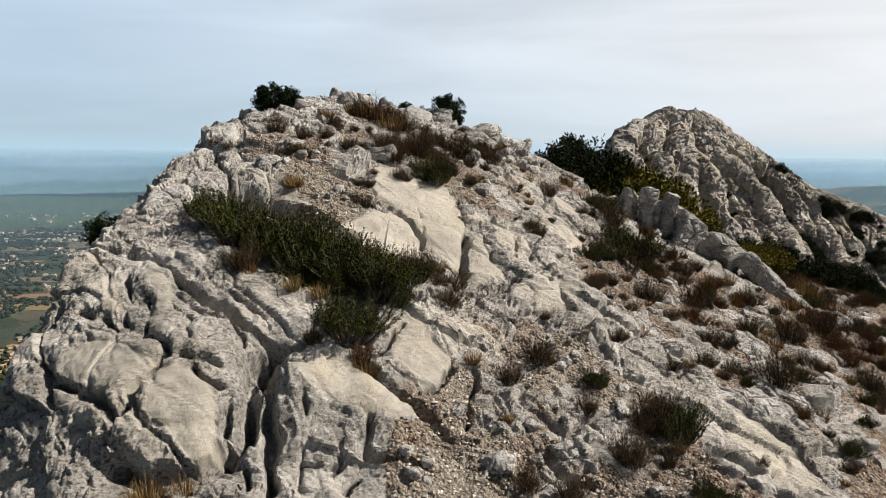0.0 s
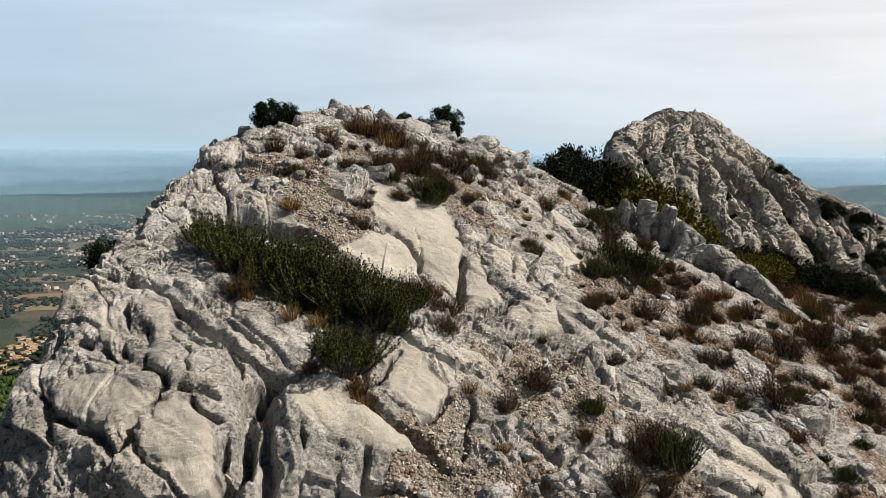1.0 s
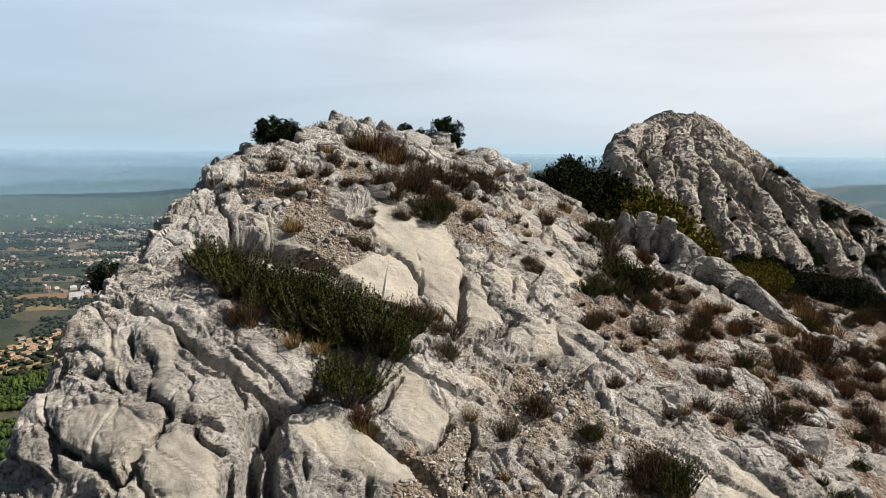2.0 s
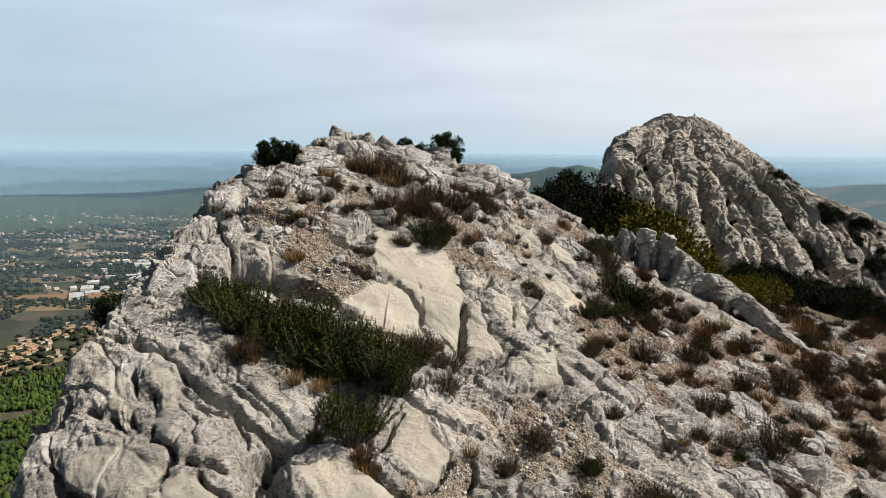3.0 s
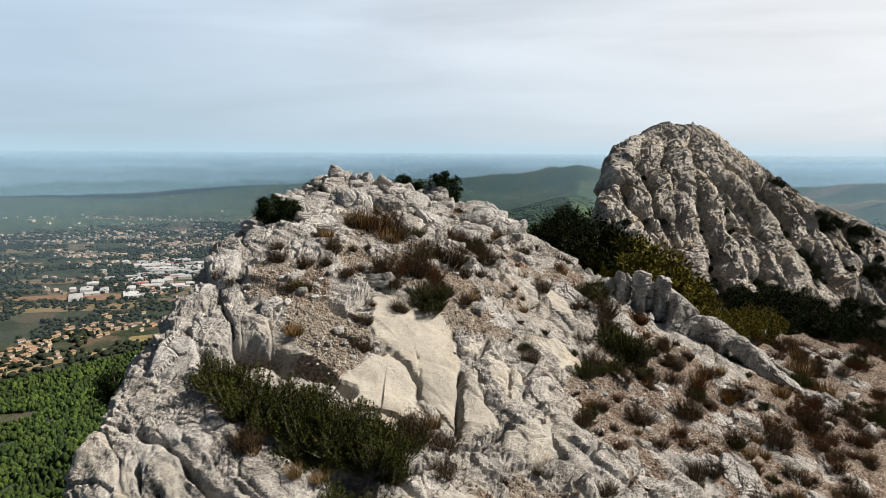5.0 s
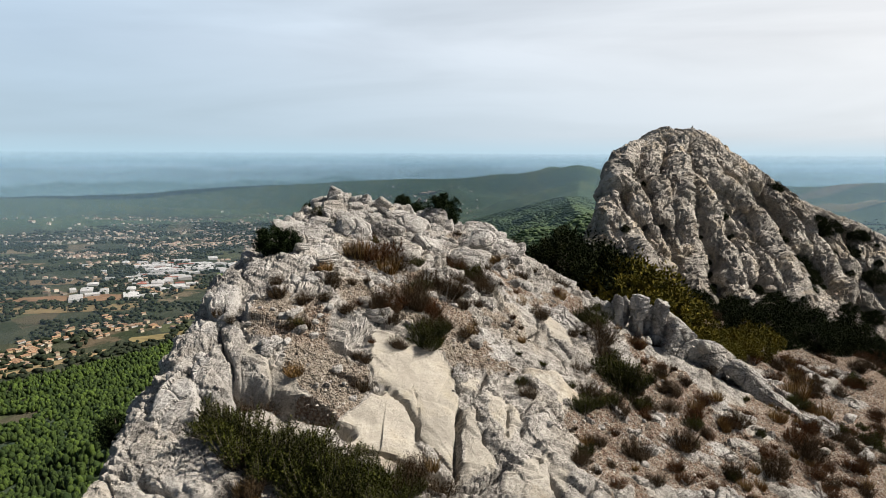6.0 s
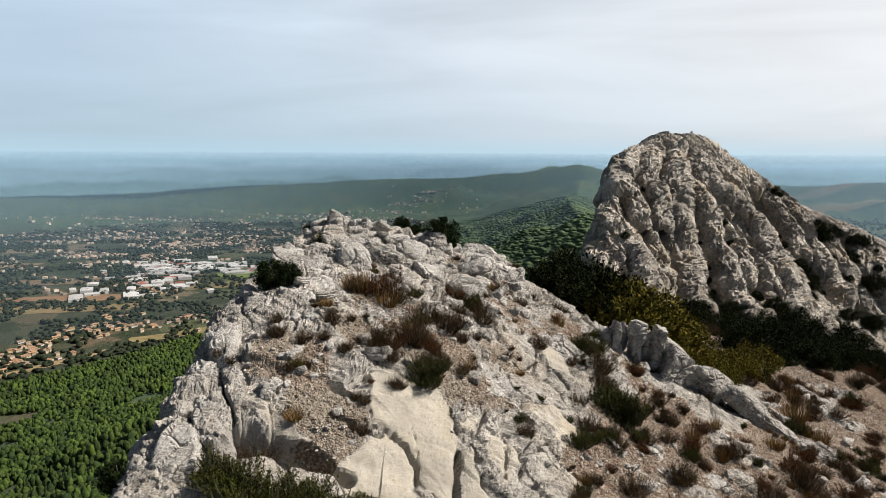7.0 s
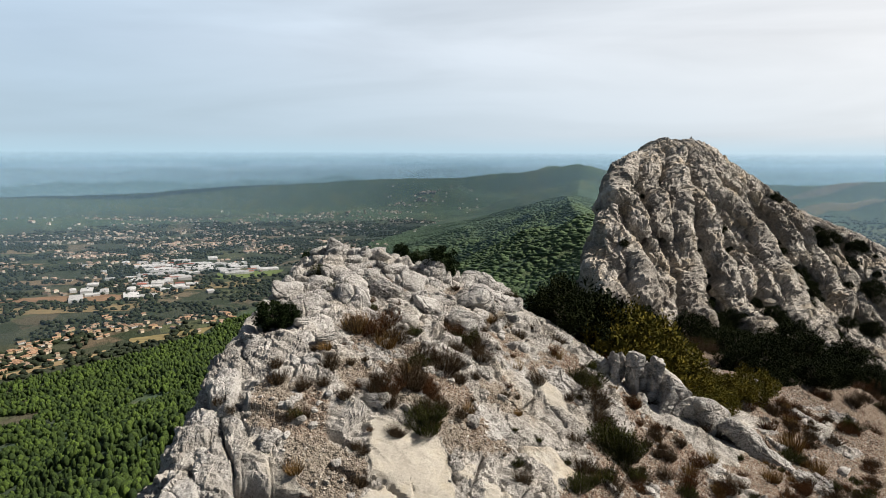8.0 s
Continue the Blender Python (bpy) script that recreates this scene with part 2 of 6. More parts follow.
    d2 = m.math("MULTIPLY", torn, m.math("MULTIPLY", m.ramp(j2, (0.0, 0.7), (0.022, 0.0)), m.ramp(m.noise(0.9 * s, 3), (0.56 - joints, 0.0), (0.66 - joints, 1.0))))
    if soil:
        bare = m.math("SUBTRACT", 1.0, face)
        d1, d2 = m.math("MULTIPLY", d1, bare), m.math("MULTIPLY", d2, bare)
    col = m.mix(d1, col, (0.045, 0.039, 0.033))
    col = m.mix(d2, col, (0.06, 0.053, 0.047))
    nrm = m.bump(mid, 0.5, 0.08 * size)
    nrm = m.bump(m.math("SUBTRACT", 1.0, d1), 0.8, 0.05 * size, nrm)
    nrm = m.bump(m.math("SUBTRACT", 1.0, d2), 0.6, 0.03 * size, nrm)
    nrm = m.bump(m.math("MULTIPLY", worn, m.ramp(chip, (0.0, 0.0), (1.0, 1.0))), 0.75, 0.05 * size, nrm)
    nrm = m.bump(m.math("MULTIPLY", worn, m.ramp(chip2, (0.0, 0.0), (1.0, 1.0))), 0.8, 0.022 * size, nrm)
    nrm = m.bump(m.math("MULTIPLY", worn, fine), 1.0, 0.055 * size, nrm)
    nrm = m.bump(grit, 0.9, 0.014 * size, nrm)
    tint = tone if isinstance(tone, tuple) else (tone, tone, tone)
    col = m.mix(1.0, col, tint, "MULTIPLY")
    if soil:
        mask = m.ramp(m.math("ADD", m.attr("soil"), m.math("MULTIPLY", m.math("SUBTRACT", fine, 0.5), 0.7)), (0.42, 0.0), (0.58, 1.0))
        peb = m.voronoi(20, "F1", out=1)
        pebd = m.voronoi(20, "F1")
        sep = m.nt.nodes.new("ShaderNodeSeparateXYZ")
        m.link(m.pos, sep.inputs[0])
        east = m.math("MULTIPLY", m.math("SUBTRACT", sep.outputs[0], 3.0), 0.12)
        earth = m.ramp(m.math("ADD", m.noise(0.5, 4), m.math("MINIMUM", m.math("MAXIMUM", east, 0.0), 0.35)), (0.42, (0.21, 0.18, 0.145)), (0.66, (0.125, 0.068, 0.042)))
        dirt = m.mix(m.ramp(peb, (0.25, 0.05), (0.75, 0.85)), earth, (0.34, 0.295, 0.245))
        dirt = m.mix(m.ramp(m.noise(9, 6, 0.7), (0.36, 0.75), (0.5, 0.0)), dirt, (0.055, 0.038, 0.026))
        col = m.mix(mask, col, dirt)
        nrm = m.bump(m.math("MULTIPLY", pebd, mask), 1.0, -0.05, nrm)
    return m.done(col, 0.92, nrm)


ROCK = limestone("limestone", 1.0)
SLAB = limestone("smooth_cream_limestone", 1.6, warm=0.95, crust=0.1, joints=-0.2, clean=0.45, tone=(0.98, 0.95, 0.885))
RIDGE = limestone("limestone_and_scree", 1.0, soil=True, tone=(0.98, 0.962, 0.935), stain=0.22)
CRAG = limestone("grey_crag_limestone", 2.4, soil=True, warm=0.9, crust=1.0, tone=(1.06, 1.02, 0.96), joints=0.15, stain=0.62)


def foliage(name, dark, light, back=None):
    m = Nodes(name)
    r = m.island()
    col = m.mix(r, dark, light)
    col = m.mix(m.ramp(m.noise(1.1, 3), (0.4, 0.0), (0.62, 0.65)), col, back or dark)
    m.bsdf.inputs["Specular IOR Level"].default_value = 0.03
    mat = m.done(col, 0.75)
    return mat


GREEN = foliage("green_scrub_leaves", (0.009, 0.012, 0.003), (0.074, 0.080, 0.016), (0.016, 0.016, 0.006))
JUNIPER = foliage("dark_juniper_needles", (0.006, 0.011, 0.004), (0.026, 0.036, 0.012))
OAK = foliage("dark_oak_leaves", (0.005, 0.008, 0.003), (0.022, 0.026, 0.008))
AUTUMN = foliage("yellowing_leaves", (0.034, 0.032, 0.006), (0.150, 0.120, 0.018), (0.058, 0.058, 0.012))
DRY = foliage("dry_twigs", (0.022, 0.015, 0.009), (0.088, 0.062, 0.038), (0.042, 0.028, 0.016))
RUST = foliage("rusty_dry_stems", (0.040, 0.018, 0.009), (0.115, 0.052, 0.022), (0.055, 0.028, 0.014))
STRAW = foliage("straw_grass", (0.12, 0.075, 0.03), (0.25, 0.17, 0.075), (0.15, 0.08, 0.026))
BARK = Nodes("grey_bark").done((0.10, 0.085, 0.07), 0.9)

# ---------------------------------------------------------------- the ridge
RIDGE_LEVELS = [
    [-13.2, -10.0, -7.9, -7.1, -6.4, -6.0, -6.4, -7.4, -8.6],
    [-11.2, -4.8, -2.1, -4.1, -4.9, -5.4, -6.6, -7.8, -8.8],
    [-8.7, -1.4, -0.9, -2.9, -3.5, -5.2, -6.8, -7.9, -8.8],
    [-7.7, 0.0, 0.6, -0.9, -2.7, -4.9, -6.4, -7.5, -8.6],
    [-7.5, 0.4, 2.2, 0.7, -2.4, -4.3, -5.5, -7.0, -8.2],
    [-6.5, 1.0, 1.5, 0.6, -0.6, -2.9, -4.7, -6.3, -7.7],
    [-6.0, 1.2, 2.2, 1.3, -0.0, -2.8, -4.8, -5.8, -7.0],
    [-5.7, -0.2, 2.0, 1.0, -1.3, -3.6, -4.9, -5.5, -6.9],
    [-5.0, -1.3, -0.1, -1.9, -3.3, -4.2, -4.9, -5.7, -7.1],
]
CRAG_LEVELS = [
    [-0.9, -6.0, -11.7, -19.3, -27.4, -35.8, -44.5, -53.5, -62.5],
    [-5.9, -6.9, -9.6, -16.7, -25.0, -33.2, -41.5, -49.9, -58.4],
    [-8.7, -9.8, -10.4, -15.1, -22.9, -30.7, -38.4, -46.3, -54.1],
    [-12.5, -14.4, -16.2, -15.9, -21.6, -28.2, -35.7, -42.8, -49.5],
    [-21.9, -12.5, -23.2, -17.2, -20.7, -26.9, -33.8, -39.3, -44.3],
    [-39.0, 3.2, -15.1, -20.4, -17.8, -27.4, -31.9, -34.9, -38.8],
    [-45.2, 3.4, 5.0, -2.9, -11.0, -27.6, -23.7, -28.4, -34.3],
    [-45.0, -0.6, 9.1, 11.9, -6.0, -13.0, -5.5, -20.4, -33.1],
    [-46.2, -22.1, -1.7, 13.9, 12.9, 1.3, -10.5, -25.7, -35.9],
    [-47.0, -30.5, -14.6, -5.1, -6.5, -15.6, -26.6, -33.8, -40.0],
]


def ridge_height(x, y):
    z = plan_height(RIDGE_LEVELS, -12, 4, 4, x, y)
    return z - 1.6 * np.maximum(0, -6.1 - x) ** 1.3


def crag_height(x, y):
    z = plan_height(CRAG_LEVELS, 6, 32, 13, x, y)
    return z - 4.0 * np.maximum(0, 0.252 * y - x) * step(84, 94, y) - 4.0 * step(40, 33, y)


RIDGE_GRID = {}
SOIL_BEDS = [(-4.0, 16.5, 1.1), (-3.1, 15.3, 1.3), (-2.4, 14.5, 0.9), (-1.7, 19.7, 1.4), (-0.9, 18.5, 1.2), (0.0, 17.8, 1.3), (1.1, 17.1, 1.0), (3.0, 22.1, 1.0), (4.1, 17.4, 1.2), (0.8, 21.8, 1.1), (-2.3, 25.9, 1.0), (-3.2, 14.4, 0.9), (-2.4, 18.1, 0.8), (-0.3, 19.7, 1.2), (0.8, 17.9, 1.0), (8, 20, 2.2), (10, 16, 2.0), (13, 24, 2.5), (12, 19, 2.0), (7, 14, 1.6), (6, 18, 1.5)]


JOINTS, POLISHED = [], []


def joint(line, width, depth):
    """A crack between two blocks of the bedrock, along a line of the plan."""
    p = np.array([[float(k) for k in q.split(",")] for q in line.split()])
    JOINTS.append((np.column_stack([p, ridge_height(p[:, 0], p[:, 1])]), width, depth))


def polish(outline, strength):
    """A worn, smooth face of the bedrock inside an outline of the plan."""
    POLISHED.append((np.array([[float(k) for k in q.split(",")] for q in outline.split()]), strength))


# joints of the front mass, its neighbours, the slab, the crest and the long slope
joint("-4.36,10.47 -3.87,10.11 -3.27,9.85 -2.86,9.60 -2.50,9.51 -2.28,9.45", 0.13, 0.34)
joint("-2.28,9.43 -2.57,9.18 -2.60,8.86 -2.51,8.43 -2.55,8.07 -2.69,7.86 -2.71,7.70", 0.16, 0.42)
joint("-2.47,9.31 -2.28,8.56 -2.17,8.02 -2.10,7.52", 0.12, 0.42)
joint("-5.06,10.47 -4.76,9.92 -4.64,9.50", 0.06, 0.26)
joint("-4.60,10.06 -4.38,9.60 -4.21,9.20", 0.05, 0.22)
joint("-5.55,9.94 -5.01,9.63 -4.62,9.32 -4.19,9.22 -3.76,8.99", 0.06, 0.22)
joint("-3.72,8.88 -3.92,8.81 -3.80,8.69 -3.89,8.54 -4.00,8.35 -4.06,8.07 -4.07,7.93 -3.95,7.60", 0.07, 0.28)
joint("-5.26,8.66 -4.72,8.44 -4.39,8.32 -4.12,8.07", 0.07, 0.28)
joint("-3.99,8.29 -3.66,7.97 -3.35,7.80 -3.07,7.64", 0.06, 0.14)
joint("-3.37,8.71 -3.09,8.54 -2.91,8.48 -2.78,8.15 -2.71,7.79", 0.06, 0.24)
joint("-3.53,8.91 -3.31,8.84 -3.07,8.82", 0.05, 0.14)
joint("-3.96,7.59 -3.45,7.51 -2.92,7.56 -2.67,7.72", 0.22, 0.30)
joint("-4.58,8.06 -4.12,7.98", 0.04, 0.12)
joint("-4.21,10.13 -3.65,9.73 -3.19,9.66 -2.84,9.40 -2.67,8.98", 0.04, 0.12)
joint("-4.15,9.92 -3.72,9.56 -3.59,9.17", 0.04, 0.09)
joint("-2.79,8.13 -2.67,7.87 -2.43,8.03 -2.52,8.50", 0.08, 0.25)
joint("-2.47,7.85 -2.35,7.50", 0.06, 0.20)
joint("-5.96,10.19 -5.85,9.74", 0.06, 0.15)
joint("-5.97,9.27 -5.44,8.91 -5.25,8.64", 0.06, 0.15)
joint("-0.97,8.63 -0.95,8.25 -0.99,7.95 -1.13,7.72", 0.05, 0.18)
joint("-0.90,8.23 -0.47,8.28 -0.02,8.37", 0.05, 0.20)
joint("-1.35,8.48 -1.22,8.17 -1.33,7.88", 0.04, 0.12)
joint("-1.86,8.78 -1.71,8.19 -1.72,7.67", 0.04, 0.12)
joint("-1.98,7.92 -1.56,7.92 -1.22,8.08", 0.04, 0.12)
joint("-0.67,10.65 -0.81,10.28 -0.90,9.79", 0.05, 0.20)
joint("-1.16,9.45 -0.65,9.23 -0.30,9.05 0.17,8.87 0.54,8.98", 0.12, 0.26)
joint("-0.28,9.31 -0.08,9.50 0.18,9.97", 0.05, 0.20)
joint("0.34,8.98 0.49,9.24 0.53,10.12", 0.05, 0.20)
joint("-1.96,10.15 -1.99,9.76 -1.94,9.52 -2.23,9.41", 0.07, 0.20)
joint("-3.77,10.58 -3.19,10.16 -2.68,9.88 -2.56,9.74", 0.05, 0.14)
joint("-1.58,14.58 -1.13,14.50 -0.74,14.29 -0.42,14.01 -0.22,13.50 0.14,13.17 0.33,13.07", 0.06, 0.26)
joint("0.56,14.76 0.54,13.71 0.46,12.93", 0.09, 0.36)
joint("0.44,15.39 0.84,15.12 1.14,15.63 1.33,16.47", 0.05, 0.20)
joint("0.89,15.11 1.02,14.49 1.11,14.00 1.38,13.55", 0.06, 0.22)
joint("-1.57,12.85 -0.88,12.73 -0.31,12.63 0.25,12.63 0.94,12.81 1.53,13.48", 0.10, 0.22)
joint("-0.56,14.79 -0.38,14.12", 0.02, 0.04)
joint("1.76,15.91 2.05,15.40 1.97,14.47", 0.06, 0.20)
joint("1.29,16.30 1.68,15.85 1.64,14.69 1.60,13.88", 0.05, 0.18)
joint("1.90,18.17 2.25,17.07 2.81,16.30 3.13,15.62 3.59,15.49", 0.06, 0.22)
joint("3.10,21.74 3.68,20.60 4.23,20.13", 0.06, 0.22)
joint("2.13,19.69 2.63,19.50 3.27,20.68 3.18,21.62", 0.06, 0.22)
joint("2.09,17.70 2.80,17.70 3.71,18.33", 0.05, 0.18)
joint("2.90,18.37 3.11,17.23 3.76,16.97", 0.05, 0.16)
joint("-4.22,13.44 -3.28,13.43 -2.55,13.26 -1.80,13.07", 0.30, 0.65)
joint("-2.39,14.50 -1.74,14.26 -1.24,14.34", 0.12, 0.30)
joint("-5.60,14.37 -5.30,13.61 -4.92,13.09", 0.07, 0.30)
joint("-5.50,14.57 -5.08,14.98", 0.07, 0.30)
joint("-5.24,15.49 -4.93,14.67 -4.50,14.01 -4.19,13.35", 0.07, 0.26)
joint("-5.80,13.13 -4.91,12.15", 0.05, 0.14)
joint("-5.79,13.54 -5.28,13.13 -5.01,13.19", 0.05, 0.14)
joint("-5.71,11.31 -5.21,11.08 -4.69,10.78", 0.08, 0.20)
joint("-1.26,18.15 -0.50,19.19 0.37,22.61 1.27,25.35", 0.08, 0.20)
joint("1.31,22.09 2.19,21.17 3.25,22.17", 0.07, 0.20)
joint("2.14,25.26 3.13,24.40 4.38,24.91", 0.07, 0.20)
joint("1.51,13.93 2.24,13.83 2.66,13.04", 0.06, 0.18)
joint("1.61,12.53 2.36,12.63", 0.08, 0.20)
joint("3.86,12.57 4.59,13.83 4.40,12.49 4.94,12.43", 0.08, 0.20)
joint("4.25,13.92 4.44,12.96 4.48,11.75", 0.06, 0.15)
joint("5.00,10.98 5.45,10.63 5.76,10.11 6.10,9.57", 0.10, 0.22)
joint("6.23,12.52 6.80,11.88 7.11,10.94 7.37,10.42", 0.10, 0.22)
joint("4.05,9.53 4.62,9.23 5.05,8.90", 0.10, 0.20)
joint("4.37,12.07 4.97,11.65 5.90,12.06", 0.10, 0.20)
joint("1.47,8.98 1.82,8.64 2.20,8.59", 0.10, 0.20)
# smooth faces between them
polish("-5.38,9.11 -5.08,9.20 -4.19,8.98 -3.82,8.79 -3.99,8.36 -4.11,8.13 -4.54,8.41 -5.20,8.68", 0.75)
polish("-3.92,8.32 -3.69,8.71 -3.04,8.55 -2.88,8.42 -2.74,7.85 -3.03,7.64 -3.69,8.07", 0.85)
polish("-5.56,10.45 -5.20,10.61 -4.68,9.58 -5.23,9.85", 0.60)
polish("-5.04,10.74 -4.33,10.39 -3.84,9.16 -4.16,9.15 -4.55,10.00", 0.60)
polish("-4.05,8.04 -3.95,8.23 -3.16,7.66 -3.43,7.54 -3.85,7.65", 0.50)
polish("-5.26,8.44 -4.44,8.33 -4.10,8.00 -4.50,7.98", 0.50)
polish("-2.17,9.12 -1.74,9.40 -1.16,9.43 -0.64,9.15 -0.16,8.95 -0.61,8.69 -1.07,8.66 -1.47,8.73 -1.90,8.99", 0.90)
polish("-1.02,10.71 -0.48,10.89 0.18,10.23 -0.24,9.32 -0.77,9.76", 0.70)
polish("-1.75,16.17 -1.12,16.21 0.15,16.27 0.45,15.66 0.55,14.46 0.46,13.00 0.02,13.37 -0.41,13.92 -1.13,14.55 -1.52,14.62", 1.00)
polish("-2.07,13.14 -1.58,14.00 -1.13,14.50 -0.41,13.92 -0.31,13.24 0.32,12.71 -0.86,12.41 -1.66,12.68", 1.00)
polish("0.61,14.69 0.88,15.06 1.07,13.98 1.40,13.42 0.60,12.87", 0.80)
polish("1.13,15.56 1.66,15.59 2.02,15.15 1.58,14.05 1.30,14.49", 0.70)
polish("0.45,15.54 1.17,16.20 0.88,15.24", 0.70)
polish("3.02,21.87 4.29,22.51 4.44,20.74 3.68,20.60", 0.70)
polish("1.45,13.27 2.27,14.04 2.86,13.76 2.81,13.19 1.73,12.66", 0.60)
polish("-4.70,14.67 -4.27,14.96 -3.47,14.27 -2.62,13.64 -3.56,13.62", 0.50)
polish("-5.94,14.24 -5.07,13.20 -4.90,11.56 -5.73,11.34", 0.35)
polish("5.04,10.84 5.73,10.24 5.84,9.12 4.92,8.97 4.57,9.94", 0.60)


def edge_distance(p, corners):
    """Signed distance to a closed outline, positive inside; p is n x 2."""
    a, b = corners, np.roll(corners, -1, 0)
    best = np.full(len(p), 1e9)
    inside = np.zeros(len(p), bool)
    for (x0, y0), (x1, y1) in zip(a, b):
        ex, ey = x1 - x0, y1 - y0
        t = np.clip(((p[:, 0] - x0) * ex + (p[:, 1] - y0) * ey) / (ex * ex + ey * ey + 1e-9), 0, 1)
        best = np.minimum(best, np.hypot(p[:, 0] - x0 - t * ex, p[:, 1] - y0 - t * ey))
        cross = ((y0 > p[:, 1]) != (y1 > p[:, 1])) & (p[:, 0] < ex * (p[:, 1] - y0) / (ey if abs(ey) > 1e-9 else 1e-9) + x0)
        inside ^= cross
    return np.where(inside, best, -best)


def make_ridge():
    """The near limestone ridge: jointed bare rock with worn faces, and scree in the hollows of its long slope."""
    xs = np.concatenate([np.linspace(-30, -11, 14)[:-1], np.linspace(-11, -7.8, 60)[:-1], np.linspace(-7.8, -4.4, 210)[:-1], np.linspace(-4.4, 1.6, 230)[:-1], np.linspace(1.6, 8, 190)[:-1], np.linspace(8, 21, 220)])
    ys = np.concatenate([np.linspace(-12, 5, 20)[:-1], 5 * np.exp(np.linspace(0, math.log(37 / 5), 560))])
    nx, ny = len(xs), len(ys)
    X, Y = [a.ravel() for a in np.meshgrid(xs, ys)]
    v = np.stack([X, Y, ridge_height(X, Y)], -1)
    n = grid_normals(v, nx, ny)
    # swells of the bedrock
    for sx, sy, wide, high in ((-3.9, 8.5, 1.1, 0.30), (-0.9, 8.9, 0.9, 0.15), (-4.4, 29.2, 1.6, 0.3), (2.3, 26.9, 2.0, 0.2)):
        v = v + n * (high * np.exp(-((X - sx) ** 2 + (Y - sy) ** 2) / wide ** 2))[:, None]
    smooth = np.zeros(len(v))
    wave = np.stack([fbm(v / 0.45, 3, 61), fbm(v / 0.45, 3, 62)], -1)
    for corners, strength in POLISHED:
        lo, hi = corners.min(0) - 0.4, corners.max(0) + 0.4
        near = np.flatnonzero((X > lo[0]) & (X < hi[0]) & (Y > lo[1]) & (Y < hi[1]))
        d = edge_distance(np.stack([X[near], Y[near]], -1) + 0.09 * wave[near], corners)
        smooth[near] = np.maximum(smooth[near], strength * step(-0.08, 0.10, d))
    soil = 0.02 + 0.11 * (X + 3) / 4 - 0.25 * step(-2, -6, X) + 0.9 * fbm(v / 2.0, 4, 5)
    soil += 0.5 * np.exp(-((X - 2.0) ** 2 + (Y - 10.5) ** 2) / 4) + 0.35 * np.exp(-((X + 2.2) ** 2 / 7 + (Y - 18.0) ** 2 / 8))
    for sx, sy, sw in SOIL_BEDS:
        soil += 0.6 * np.exp(-((X - sx) ** 2 + 0.6 * (Y - sy) ** 2) / (0.8 * sw) ** 2)
    soil += 0.22 * step(3.5, 7, X)
    soil = step(0.25, 0.85, soil) * (1 - step(0.1, 0.4, smooth)) * (1 - 0.38 * step(3, 0, X) * step(12.5, 14.5, Y))
    rock = 1 - soil
    massive = np.exp(-((X + 3.9) ** 2 / 2.6 + (Y - 9.0) ** 2 / 3.2)) + np.exp(-((X + 1.1) ** 2 / 1.4 + (Y - 8.7) ** 2 / 1.2))
    calm = (1 - smooth) * (1 - 0.5 * np.clip(massive, 0, 1))
    grain = 1 - 0.9 * smooth
    q = turned(v + 0.14 * np.stack([vnoise(v / 0.7, 3), vnoise(v / 0.7, 4), vnoise(v / 0.7, 6)], -1), 0, -30, 15)
    broken = step(-0.45, 0.35, vnoise(v / 1.5, 15) + 0.4 * vnoise(v / 0.5, 16))
    d = 0.13 * fbm(v / 2.2, 3, 1) + 0.03 * fbm(v / 0.7, 3, 14)
    lean, gap, own = cells(q / np.array([2.0, 1.2, 0.9]), 2)
    d += rock * (0.15 + 0.85 * calm) * (0.20 * (own - 0.5) + 0.62 * lean) * step(0, 0.09, gap) - rock * calm * 0.09 * (1 - step(0.0, 0.05, gap))
    lean, gap, own = cells(q / np.array([0.72, 0.42, 0.32]), 8)
    d += (0.3 + 0.7 * rock) * (0.10 + 0.90 * calm) * (0.3 + 0.7 * broken) * ((0.085 * (own - 0.5) + 0.26 * lean) * step(0, 0.14, gap) - 0.05 * (1 - step(0.0, 0.08, gap)))
    lean, gap, own = cells(q / np.array([0.25, 0.15, 0.12]), 9)
    d += grain * (0.15 + 0.85 * broken) * ((0.045 * (own - 0.5) + 0.13 * lean) * step(0, 0.25, gap) - 0.03 * (1 - step(0.0, 0.14, gap)))
    d += grain * (-0.032 * ridged(q / np.array([0.6, 0.3, 0.25]), 3, 12) + 0.014 * fbm(v / 0.1, 2, 31)) + 0.004 * fbm(v / 0.12, 2, 32)
    # beds of the long slope, dipping along it
    d += rock * calm * step(1.5, 5, X) * 0.10 * ridged(q / np.array([3.5, 0.8, 0.6]), 2, 27)
    v = v + n * d[:, None]
    base = np.stack([X, Y, ridge_height(X, Y)], -1)
    at = base + 0.06 * np.stack([fbm(base / 0.4, 3, 71), fbm(base / 0.4, 3, 72), fbm(base / 0.4, 3, 73)], -1)
    uneven = 0.95 + 0.45 * vnoise(base / 0.5, 74)
    for line, width, depth in JOINTS:
        lo, hi = line.min(0) - 0.7, line.max(0) + 0.7
        near = np.flatnonzero((X > lo[0]) & (X < hi[0]) & (Y > lo[1]) & (Y < hi[1]))
        p, away = at[near], np.full(len(near), 1e9)
        for a, b in zip(line, line[1:]):
            t = np.clip(((p - a) @ (b - a)) / ((b - a) @ (b - a) + 1e-6), 0, 1)
            away = np.minimum(away, np.linalg.norm(p - a - t[:, None] * (b - a), axis=1))
        cut = depth * (1 - step(0.15, 1.0, away / (1.15 * width * uneven[near]))) + 0.25 * depth * np.exp(-(away / (2.2 * width)) ** 2)
        v[near] -= n[near] * cut[:, None]
